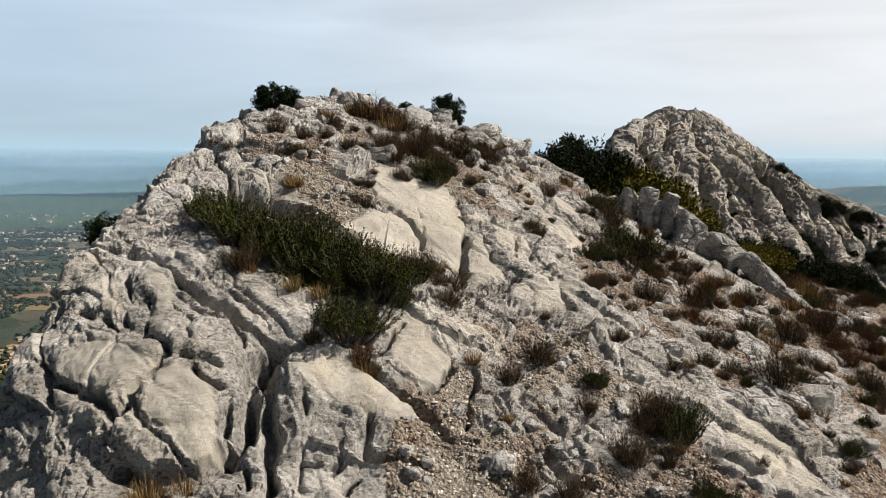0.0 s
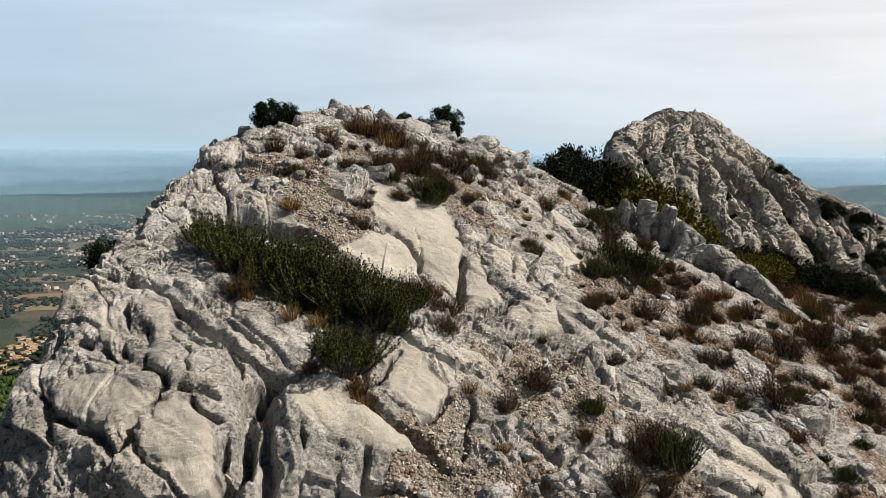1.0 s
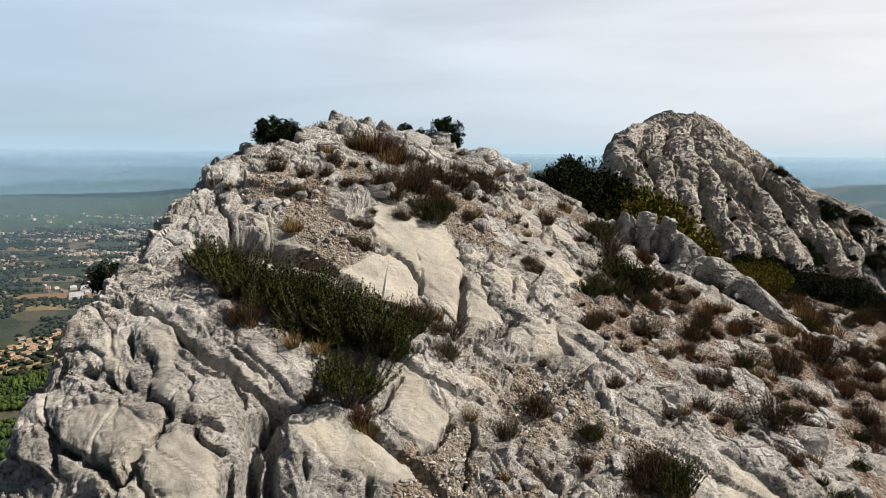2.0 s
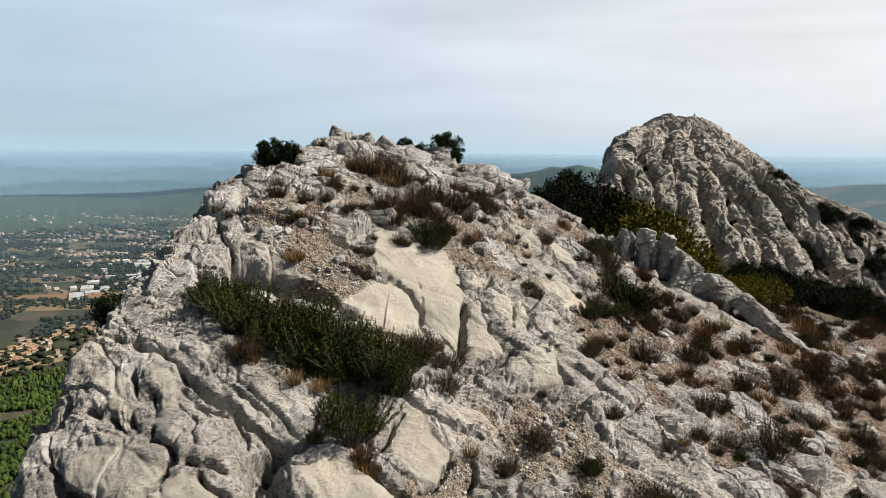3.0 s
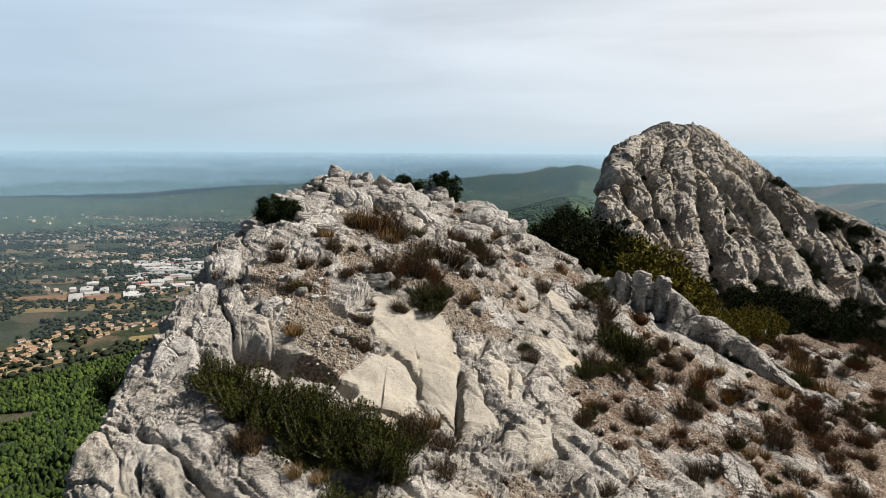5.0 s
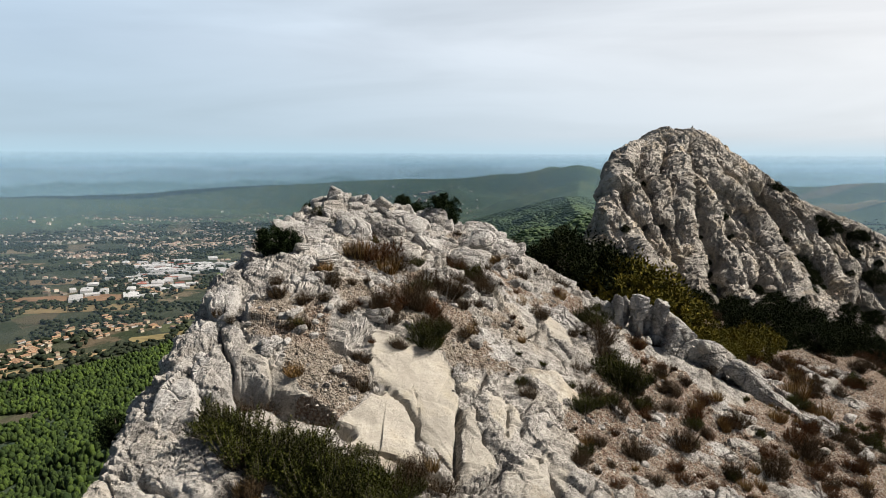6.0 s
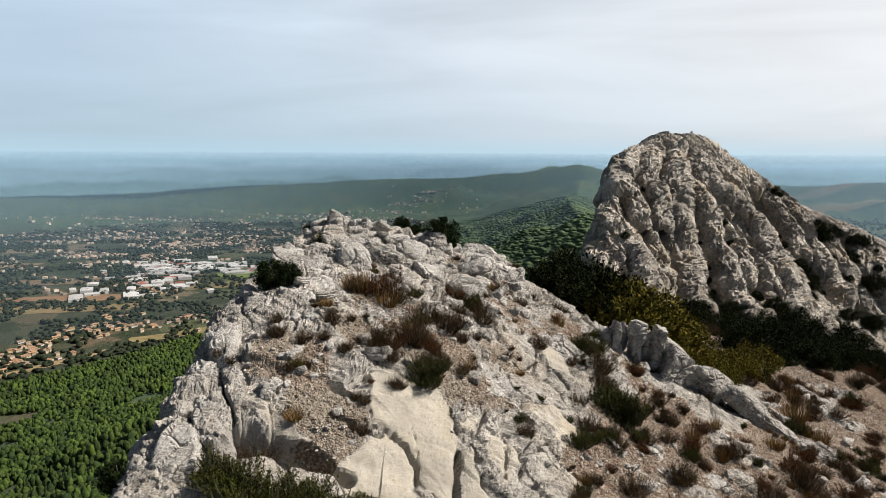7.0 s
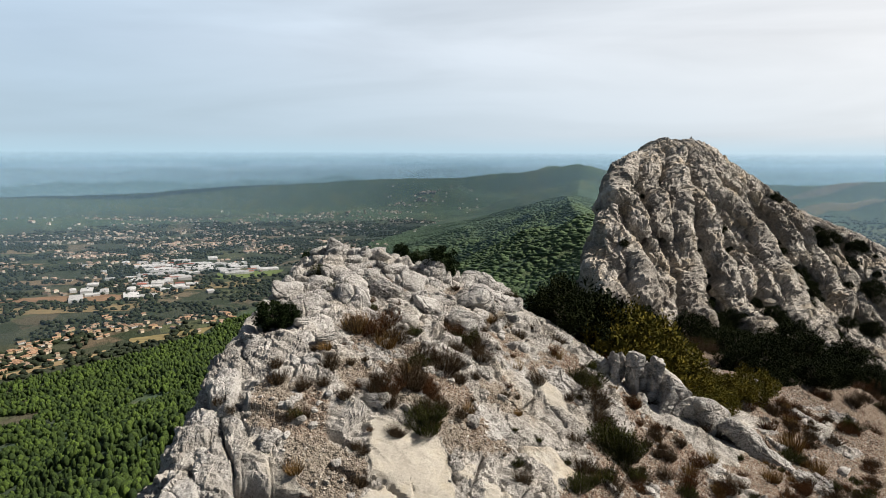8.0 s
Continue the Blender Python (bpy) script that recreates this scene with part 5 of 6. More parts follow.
def retire(kinds):
    """The patterns go once their copies stand."""
    for k in kinds:
        for o in (*k.children_recursive, k):
            bpy.data.objects.remove(o)


green_kinds = [bush_kind("evergreen_shrub", 10 + k, GREEN, "low green evergreen shrub with narrow upright shoots", "shrub", stems=260, leaves=34, height=0.36 + 0.05 * k, leaf=0.015, thin=False, wild=1.2, droop=0.45) for k in range(4)]
settle(green_kinds, "evergreen shrubs", (
    "-4.2,12.2,0.83 -3.5,11.8,1.10 -2.9,11.8,1.26 -2.2,11.6,1.24 -1.6,11.5,1.28 -1.0,11.2,1.10 -1.4,9.9,0.89 "
    "3.75,9.8,0.65 3.75,8.6,0.54 2.6,10.7,0.46 -0.2,16.6,0.85 6.9,10.5,0.36 5.6,20.4,1.22 6.0,20.0,1.36 5.4,22.9,0.97 "
    "-0.8,11.1,0.66 -2.3,11.2,0.86 -3.2,11.5,0.78 -2.6,12.2,1.0 -1.9,12.0,1.1 -3.9,12.1,0.8 -1.3,11.9,0.9 -0.6,11.8,0.7 -2.0,11.4,1.1 -1.2,11.2,1.0 "
), grow=1.5)
dry_kinds = [bush_kind("dry_shrub", 20 + k, DRY, "low brown half-bare shrub of dry twigs", "shrub", stems=190, leaves=26, height=0.42 + 0.06 * k, leaf=0.026, thin=True, start=0.15, wild=0.9) for k in range(4)]
settle(dry_kinds, "dry shrubs", (
    "-0.5,12.6,0.96 0.1,11.4,0.78 -3.3,11.0,0.8 -0.5,11.9,0.9 0.1,12.1,0.8 -3.7,11.5,0.6 3.2,9.8,0.8 -1.0,15.8,0.48 -1.9,15.3,0.39 -1.7,14.3,0.55 -1.5,17.4,0.89 -0.7,17.8,1.29 "
    "0.3,19.2,1.31 -0.4,19.4,0.99 1.3,21.5,1.10 -4.3,17.3,0.59 -3.5,15.4,0.52 1.7,11.0,0.85 1.1,10.2,0.70 "
    "5.1,15.9,0.95 3.4,12.4,0.63 6.9,17.5,1.12 5.0,17.6,1.05 6.9,13.1,1.23 5.9,12.8,0.76 3.5,10.1,0.95 2.3,9.9,0.42 "
    "2.8,9.1,0.78 1.2,8.4,0.64 1.8,8.3,0.64 9.8,18.0,1.23 11.7,19.7,1.34 11.1,16.4,1.12 4.8,9.3,0.32 4.3,17.9,0.92 "
    "-5.0,15.6,0.37 4.2,11.6,0.49 8.2,17.2,0.88 1.5,20.8,0.89 -1.2,16.7,0.71 -2.3,16.4,0.56 -2.9,16.7,0.57 "
    "-3.2,15.7,0.40 -0.3,16.8,0.72 0.7,17.4,0.59 1.3,12.0,0.31 2.0,12.4,0.32 9.7,20.3,1.04 14.5,22.4,1.15 "
    "6.5,14.7,0.62 -1.9,9.6,0.49 6.0,14.4,0.74 5.3,14.9,0.64 "
), grow=1.1)
rust_kinds = [bush_kind("rusty_shrub", 30 + k, RUST, "low rust-brown shrub of withered stems", "shrub", stems=190, leaves=26, height=0.46, leaf=0.026, thin=True, start=0.15, wild=0.9) for k in range(2)]
settle(rust_kinds, "rusty shrubs", (
    "11.9,20.6,1.23 11.4,18.8,0.96 8.1,19.9,0.85 11.3,17.8,0.91 -1.2,9.5,0.49 10.0,19.0,0.81 7.2,15.8,0.61 "
    "-1.2,17.2,0.66 13.7,20.4,0.87 6.0,18.3,0.62 6.2,16.1,0.55 -0.2,17.8,0.76 "
), grow=1.35)
straw_kinds = [tuft_kind(40 + k, STRAW, "tuft of dry straw-coloured grass") for k in range(3)]
settle(straw_kinds, "grass tufts", (
    "-3.5,7.4,0.44 -3.1,7.5,0.38 -1.1,9.4,0.40 -2.4,10.5,0.31 -3.4,11.0,0.33 -3.1,18.1,0.46 -3.4,15.5,0.33 "
    "3.7,15.4,0.39 14.6,25.8,1.10 1.0,9.4,0.24 9.6,21.8,0.56 -2.4,19.7,0.84 -1.5,19.4,0.83 14.8,24.2,0.82 "
    "-2.0,10.6,0.36 0.5,10.2,0.26 -0.0,16.5,0.42 1.0,17.9,0.40 12.0,22.2,0.76 -3.6,7.4,0.25 -3.2,10.9,0.28 "
))



def strew(kinds, group, count, seed, x0, x1, y0, y1, least, most):
    """More of the same small plants, rooted in the soil of a stretch of the slope."""
    rng = random.Random(seed)
    g = RIDGE_GRID
    done = 0
    while done < count:
        x, y = rng.uniform(x0, x1), rng.uniform(y0, y1)
        i, j = np.searchsorted(g["xs"], x), np.searchsorted(g["ys"], y)
        if rng.random() > 0.15 + g["soil"][j, i] or abs(x) > 0.72 * y:
            continue
        settle([rng.choice(kinds)], group, f"{x:.2f},{y:.2f},{rng.uniform(least, most) * (0.6 + y / 35):.2f}")
        done += 1


strew(dry_kinds, "dry shrubs", 110, 1, 3, 20, 9, 31, 0.25, 0.8)
strew(dry_kinds, "dry shrubs", 30, 2, -4.5, 4, 14.5, 30, 0.15, 0.4)
strew(rust_kinds, "rusty shrubs", 20, 7, -4, 3, 15, 30, 0.15, 0.4)
strew(rust_kinds, "rusty shrubs", 75, 3, 4, 20, 11, 32, 0.25, 0.8)
strew(green_kinds, "evergreen shrubs", 40, 4, 3, 20, 9, 32, 0.3, 0.9)
strew(straw_kinds, "grass tufts", 60, 5, -4, 20, 8, 32, 0.15, 0.45)
# shrubs among the summit's gravel
settle(rust_kinds, "rusty shrubs", "-2.0,19.7,1.41 -1.6,20.8,1.08 0.6,22.2,1.00 -0.3,18.0,0.72 -1.7,27.7,0.87 -0.0,17.6,0.59", grow=1.0)
settle(dry_kinds, "dry shrubs", "-1.2,19.8,1.16 -2.9,17.5,0.70 -4.1,16.6,0.68 -1.6,17.1,0.58 -0.9,15.8,0.44 -1.7,15.1,0.37 0.7,18.9,0.63 2.3,24.1,0.78 3.1,24.2,0.63 1.2,19.6,0.52 0.2,23.0,0.59 2.3,16.0,0.57 -3.9,13.4,1.09 -5.4,16.0,0.45 5.5,22.0,1.35 4.3,19.4,0.67 0.5,15.7,0.44 -0.0,19.3,0.63 -0.6,17.7,0.71 -2.5,19.5,0.76 0.7,21.1,0.69 0.2,17.3,0.58 -3.4,18.2,0.36 -3.4,16.5,0.45 5.4,21.1,1.02", grow=1.2)
settle(green_kinds, "evergreen shrubs", "1.1,21.8,0.85 -0.5,18.8,0.74 -0.7,20.7,0.60 -3.4,15.5,0.43 -0.2,16.2,0.83 2.3,18.1,0.19 3.0,18.1,0.23 5.4,23.2,0.78 5.5,20.2,0.92 4.8,17.8,1.03 3.9,16.9,0.73 2.2,16.6,0.35 -0.5,19.1,0.50 -2.2,21.8,0.56 3.7,17.7,0.31 -4.5,25.6,0.98 -3.5,23.2,1.04 -3.0,23.2,0.60 -3.9,24.3,0.78", grow=1.2)
# junipers on the skyline
juniper_kinds = [tree_kind("juniper", 50 + k, JUNIPER, "dark green windswept juniper on the crest", "juniper", (0.52, 0.52, 0.52), 0.0, 120, 75, 0.12, 0.030) for k in range(2)]
settle(juniper_kinds, "junipers", "-4.95,19.6,1.0 -4.5,19.8,0.75 0.15,28.2,1.3 -0.9,29.6,0.8 -1.7,30.2,0.75 -5.9,30.4,0.8 -5.5,30.2,0.6 -6.68,13.1,0.75")
# evergreen oaks in the saddle and under the crag
oak_kinds = [tree_kind("evergreen_oak", 60 + k, OAK, "dense dark evergreen oak bush in the saddle", "oak", (0.55, 0.55, 0.42), 0.02, 130, 70, 0.13, 0.022) for k in range(2)]
settle(oak_kinds, "evergreen oaks", "5.5,28.9,2.7 6.5,29.6,3.6 7.7,30.4,3.7 8.6,31.0,3.0")
settle(oak_kinds, "evergreen oaks", "13.9,36.8,1.4 15.5,35.8,1.6 15.8,35.7,2.3 18.2,38.8,2.2 19.6,37.7,1.9 20.2,39.7,2.3 21.9,41.7,1.3 23.0,41.6,2.1 24.2,42.9,1.6 25.8,42.4,1.9 27.1,44.1,1.6 27.4,43.8,2.0 29.7,46.3,1.7 30.1,46.9,1.5 31.4,45.2,1.4 32.8,48.1,1.9 33.8,49.7,1.9 34.8,47.8,2.4 45.7,85.8,3.2 29.5,62.6,2.6 27.3,86.0,3.6 40.7,64.2,2.6 29.2,86.5,2.5 41.0,79.1,3.1 45.0,67.3,3.0 25.8,62.7,2.3 29.6,63.4,2.3 45.8,68.1,3.6 38.8,80.5,3.2 44.9,84.6,3.4 35.4,79.4,3.4 35.3,74.1,2.4 17.5,37,1.7 20.5,38.5,2.0 23.5,40,2.2 27,43,2.2 20,43,2.4 24,47,2.6 29,50,2.8 16,44,1.8 22,56,3.0 33,60,3.6 36,72,3.4 30,66,3.0 44,82,3.4 18,62,2.4 50,84,3.2 40,90,3.0 33,52,2.8 38,58,3.2 26,60,2.6", at=crag_z)
autumn_kinds = [tree_kind("yellowing_bush", 70 + k, AUTUMN, "yellow-green deciduous bush behind the rib", "bush", (0.55, 0.55, 0.40), 0.0, 110, 60, 0.13, 0.026) for k in range(2)]
settle(autumn_kinds, "yellowing bushes", "8.2,29.0,2.7 9.2,29.3,2.9 10.2,29.0,2.6 11.1,29.8,2.2 12.1,29.6,1.6 13.3,30.2,1.7 14.4,30.2,1.4 9.8,28.0,1.5 11.4,28.2,1.4 12.6,28.2,1.2 15.6,31.4,1.5", grow=1.2)
slope_rng = random.Random(12)
slope_kinds = [(dry_kinds, "dry shrubs", 95), (rust_kinds, "rusty shrubs", 75), (green_kinds, "evergreen shrubs", 95)]
for kinds, group, count in slope_kinds:
    for _ in range(count):
        sx, sy = slope_rng.uniform(9, 36), slope_rng.uniform(33.0, 56)
        settle([slope_rng.choice(kinds)], group, f"{sx:.1f},{sy:.1f},{slope_rng.uniform(0.8, 1.9):.2f}", at=crag_z, lift=-0.1)
# small dark bushes clinging to the crag
settle(oak_kinds, "crag bushes", "37.3,111.2,0.9 37.8,112.3,1.7 35.1,106.0,1.0 36.2,108.0,1.8 32.9,102.0,0.9 34.2,104.0,1.7 39.6,107.5,1.5 40.1,108.5,0.8 41.4,104.3,1.1 41.0,104.7,1.7 41.4,102.6,1.2 40.9,103.9,0.8 42.2,100.6,1.3 42.3,100.2,0.9 42.2,96.5,1.0 42.9,96.4,1.4 45.4,112.8,1.0 45.9,113.4,1.1 46.1,111.9,1.5 47.4,110.6,1.9 46.8,110.5,1.6 47.9,108.5,1.7 47.6,105.1,0.9 48.6,104.7,0.7 47.6,103.2,1.1 47.5,102.7,1.2 54.3,118.7,0.9 56.3,119.1,1.3 58.6,118.3,1.3 57.9,116.7,1.3 57.9,112.5,1.2 58.5,113.4,1.3 57.6,106.5,0.9 58.0,104.9,0.8 54.2,94.1,1.2 54.4,94.0,1.6 62.5,120.7,1.7 64.3,119.2,1.5 65.8,117.8,1.3 65.5,117.4,1.8 77.4,121.7,1.9 76.8,122.5,0.9 33.3,105.6,0.9 33.8,107.8,1.8 32.4,105.9,0.7 32.5,103.7,1.6 32.2,99.9,0.9 32.1,100.8,1.6 31.6,96.1,0.7 31.4,96.5,1.4 63.3,112.0,2.2 72.6,104.2,2.3 79.9,105.9,1.9 69.1,121.3,1.5 65.6,114.7,2.5 62.3,106.5,2.0 81.2,115.3,1.7 80.6,121.1,1.1 81.2,108.3,1.5 80.1,113.3,2.3 64.0,123.2,1.3 63.6,114.9,1.5 73.0,123.9,2.1 60.1,110.9,1.9 71.7,119.7,1.8 61.8,109.4,2.4 68.6,120.9,2.6 75.0,118.9,2.0 67.5,124.1,1.7 81.9,110.7,2.4 78.9,117.5,1.7 63.4,121.0,1.6 75.9,106.9,1.1 63.5,121.8,1.3 81.6,112.2,1.9 68.4,117.7,1.1 31.0,110.3,1.9 40.8,116.1,1.3 34.9,110.9,1.1 27.6,114.4,1.1 64.2,129.0,2.7 54.5,120.6,1.8 57.1,122.7,1.5 59.8,117.8,2.6 61.3,117.4,2.0 63.1,115.7,1.6 71.9,123.6,4.2 73.8,127.4,2.5 78.7,122.9,3.4 73.0,116.2,1.9 60.7,105.3,2.4 56.8,99.7,2.0 77.8,115.5,3.2 30.8,92.6,2.0 29.3,98.1,1.1 42.1,102.1,1.5 42.2,100.7,1.3 41.0,92.3,3.1 44.1,94.8,2.4 44.1,91.1,2.4 49.7,94.2,3.0 49.7,91.7,2.3 24.8,107.4,0.8 32.0,106.7,1.0 35.4,95.3,0.8 38.2,97.3,0.8 35.4,93.9,0.7 35.5,87.3,1.6 32.1,89.0,1.0 23.5,86.5,1.0 48.5,98.2,1.5 58.1,94.2,2.6 72.0,109.0,3.1 67.2,121.9,1.1 41.9,106.0,0.9 37.2,109.6,0.7 47.5,105.9,0.9 42.1,98.3,1.2", at=crag_z, sink=-0.1, grow=0.75)
settle(oak_kinds, "crag bushes", "30.4,108.4,1.6 64.3,127.5,2.4 71.1,124.2,3.4 73.8,124.0,3.2 77.8,122.5,3.7 75.7,120.6,3.4 76.7,114.8,4.4 39.1,92.6,2.9 42.6,95.2,3.3 43.6,93.5,2.6 48.8,94.2,3.1 48.3,90.6,2.6 57.4,100.9,2.6 54.6,94.8,2.8 30.9,93.0,2.0 53.2,120.0,2.1 55.4,120.0,1.9 42.7,117.3,1.2 33.5,109.3,1.1 27.0,96.1,1.3 65.4,122.5,2.2 64.2,115.5,2.5 41.9,102.9,1.4 48.8,99.9,1.4 62.0,97.8,2.6 73.4,109.0,2.9 39.3,95.4,2.0 31.4,104.7,0.9 27.1,109.6,1.3", at=crag_z, lift=0.9)
retire(oak_kinds + green_kinds + dry_kinds + rust_kinds + straw_kinds + juniper_kinds + autumn_kinds)

# ---------------------------------------------------------------- woods, fields and houses of the valley
def lump(subdivisions, seed):
    bm = bmesh.new()
    bmesh.ops.create_icosphere(bm, subdivisions=subdivisions, radius=1)
    v = np.array([p.co[:] for p in bm.verts])
    f = np.array([[p.index for p in q.verts] for q in bm.faces])
    bm.free()
    r = 1 + 0.30 * vnoise(v * 1.7 + seed * 7.7, seed) + 0.16 * vnoise(v * 4 + seed, seed + 1)
    return v * r[:, None], f


def scatter_trees(name, label, mat, spots, width, height, detail, seed, pointed=0.0, sit=0.45):
    """Many crowns on the land as one sheet of woods; spots: x, y."""
    rng = np.random.RandomState(seed)
    shapes = [lump(detail, seed + k) for k in range(5)]
    z = valley_height(spots[:, 0], spots[:, 1])
    vs, fs, count = [], [], 0
    for k in range(5):
        v, f = shapes[k]
        mine = np.arange(k, len(spots), 5)
        a = rng.uniform(0, 6.28, len(mine))
        w, h = width * rng.uniform(0.5, 1.5, len(mine)), height * rng.uniform(0.5, 1.35, len(mine))
        taper = 1 - pointed * (v[:, 2] * 0.5 + 0.5)
        x = (v[:, 0] * taper)[None] * np.cos(a)[:, None] - (v[:, 1] * taper)[None] * np.sin(a)[:, None]
        y = (v[:, 0] * taper)[None] * np.sin(a)[:, None] + (v[:, 1] * taper)[None] * np.cos(a)[:, None]
        p = np.stack([x * w[:, None] / 2 + spots[mine, 0][:, None], y * w[:, None] / 2 + spots[mine, 1][:, None], (v[:, 2][None] * 0.5 + sit) * h[:, None] + z[mine][:, None]], -1)
        vs.append(p.reshape(-1, 3))
        fs.append((f[None] + (np.arange(len(mine)) * len(v))[:, None, None]).reshape(-1, 3) + count)
        count += len(mine) * len(v)
    ob = linked(name, raw_mesh(name, np.concatenate(vs), np.concatenate(fs)), mat)
    return tagged(ob, label, "trees", kind="stuff")


def wood_material(name, dark, light):
    m = Nodes(name)
    col = m.mix(m.island(), dark, light)
    col = m.mix(m.ramp(m.noise(0.018, 4), (0.42, 0.0), (0.6, 0.5)), col, (dark[0] * 1.2, dark[1], dark[2]))
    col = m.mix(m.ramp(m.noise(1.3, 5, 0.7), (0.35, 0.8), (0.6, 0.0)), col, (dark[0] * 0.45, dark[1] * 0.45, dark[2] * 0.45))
    return m.done(col, 0.8, m.bump(m.noise(1.6, 4, 0.7), 1.0, 0.6))


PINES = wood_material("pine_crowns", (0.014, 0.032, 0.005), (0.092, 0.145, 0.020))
GROVE = wood_material("valley_tree_crowns", (0.010, 0.018, 0.009), (0.034, 0.046, 0.018))
# paler green crowns for the far hillside, haze put into their colour
HAZED_WOOD = wood_material("haze_paled_tree_crowns", (0.058, 0.100, 0.044), (0.082, 0.128, 0.052))


def polar(rng, count, a0, a1, r0, r1):
    a = np.radians(rng.uniform(a0, a1, count))
    r = np.sqrt(rng.uniform(r0 ** 2, r1 ** 2, count))
    return np.stack([r * np.sin(a), r * np.cos(a)], -1)


def woods():
    rng = np.random.RandomState(3)
    s = polar(rng, 19000, -42, -9, 90, 1500)
    h = valley_height(s[:, 0], s[:, 1]) - PLAIN
    gap = vnoise(np.stack([s[:, 0] / 60, s[:, 1] / 60, 0 * h], -1), 9)
    foot = s[:, 1] < 1053 + (s[:, 0] + 724) * 1.014
    keep = ((h > 14) | foot) & (gap > -0.62)
    s, r = s[keep], np.hypot(*s[keep].T)
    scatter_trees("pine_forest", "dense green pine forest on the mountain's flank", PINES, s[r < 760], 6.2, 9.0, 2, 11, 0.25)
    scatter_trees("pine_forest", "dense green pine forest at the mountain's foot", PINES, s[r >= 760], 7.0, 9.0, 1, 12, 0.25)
    s = polar(rng, 36000, -12, 14, 500, 3300)
    h = valley_height(s[:, 0], s[:, 1]) - PLAIN
    scatter_trees("hillside_wood", "green wood on the long hillside, its colour paled for haze", HAZED_WOOD, s[h > 12], 15, 7.0, 1, 13, 0.0, -0.12)
    s = polar(rng, 26000, -42, 6, 1000, 3700)
    h = valley_height(s[:, 0], s[:, 1]) - PLAIN
    near = vnoise(np.stack([s[:, 0] / 130, s[:, 1] / 90, 0 * h], -1), 19) + 0.5 * vnoise(np.stack([s[:, 0] / 40, s[:, 1] / 40, 0 * h], -1), 20)
    scatter_trees("valley_grove", "dark groves and hedges between fields and houses", GROVE, s[(h < 14) & (near > -0.22) & (s[:, 1] > 1075 + (s[:, 0] + 724) * 1.014)], 11, 8, 1, 14)
    s = polar(rng, 3500, 24, 40, 1200, 4200)
    h = valley_height(s[:, 0], s[:, 1]) - PLAIN
    scatter_trees("valley_grove", "dark groves on the plain beyond the crag", GROVE, s[h < 60], 14, 9, 1, 15)


def field(x, y, long, wide, turn, colour, label):
    g = np.linspace(-0.5, 0.5, 14)
    A, B = [k.ravel() for k in np.meshgrid(g * long, g * wide)]
    c, s = math.cos(radians(turn)), math.sin(radians(turn))
    A2 = A * (1 + 0.08 * np.sin(B / wide * 5)) + 0.15 * B
    X, Y = x + A2 * c - B * s, y + A2 * s + B * c
    v = np.stack([X, Y, valley_height(X, Y) + 0.8], -1)
    m = Nodes("field_soil")
    rows = m.noise(0.03, 5, 0.6, (1, 6, 1, 0, 0, turn))
    col = m.mix(m.ramp(rows, (0.35, 0.0), (0.65, 1.0)), tuple(k * 0.7 for k in colour), tuple(k * 1.2 for k in colour))
    tagged(linked("field", raw_mesh("field", v, grid_faces(14, 14)), m.done(col, 0.95)), label, "field", kind="structure")


def plaster(name, colour, joined=False):
    m = Nodes(name)
    tone = m.mix(m.island() if joined else m.random(), tuple(k * (0.45 if joined else 0.75) for k in colour), tuple(min(1, k * (1.5 if joined else 1.15)) for k in colour))
    return m.done(m.mix(m.ramp(m.noise(0.4, 4), (0.4, 0.25), (0.6, 0.0)), tone, (0.2, 0.17, 0.14)), 0.9)


CREAM, OCHRE, WHITE = plaster("cream_plaster", (0.44, 0.38, 0.29)), plaster("ochre_plaster", (0.44, 0.34, 0.20)), plaster("white_cladding", (0.55, 0.55, 0.55))
TERRACOTTA, PALE_TILE = plaster("terracotta_tiles", (0.33, 0.195, 0.12)), plaster("weathered_tiles", (0.29, 0.20, 0.14))
GREYROOF, REDROOF = plaster("grey_sheet_roof", (0.48, 0.48, 0.49)), plaster("red_sheet_roof", (0.30, 0.09, 0.06))
TOWN_WALL, TOWN_ROOF = plaster("town_plaster", (0.44, 0.40, 0.34), True), plaster("town_tiles", (0.36, 0.25, 0.19), True)
PANE = Nodes("dark_panes").done((0.05, 0.055, 0.06), 0.2)


def box_mesh(name, x0, x1, y0, y1, z0, z1):
    v = [(x, y, z) for z in (z0, z1) for y in (y0, y1) for x in (x0, x1)]
    return raw_mesh(name, v, [(0, 2, 3, 1), (4, 5, 7, 6), (0, 1, 5, 4), (1, 3, 7, 5), (3, 2, 6, 7), (2, 0, 4, 6)], False)


def gable_mesh(name, w, d, z, rise, eave=0.5):
    a, b = w / 2 + eave, d / 2 + eave
    v = [(-a, -b, z), (a, -b, z), (a, b, z), (-a, b, z), (-a, 0, z + rise), (a, 0, z + rise), (-a, -b, z - 0.25), (a, -b, z - 0.25), (a, b, z - 0.25), (-a, b, z - 0.25)]
    f = [(0, 1, 5, 4), (2, 3, 4, 5), (6, 9, 8, 7), (0, 6, 7, 1), (2, 8, 9, 3), (0, 4, 4, 3), (1, 2, 2, 5)]
    bm = bmesh.new()
    pts = [bm.verts.new(p) for p in v]
    for q in f:
        bm.faces.new([pts[k] for k in dict.fromkeys(q)])
    bm.faces.new([pts[k] for k in (0, 3, 9, 6)])
    bm.faces.new([pts[k] for k in (1, 7, 8, 2)])
    me = bpy.data.meshes.new(name)
    bm.to_mesh(me)
    bm.free()
    return me


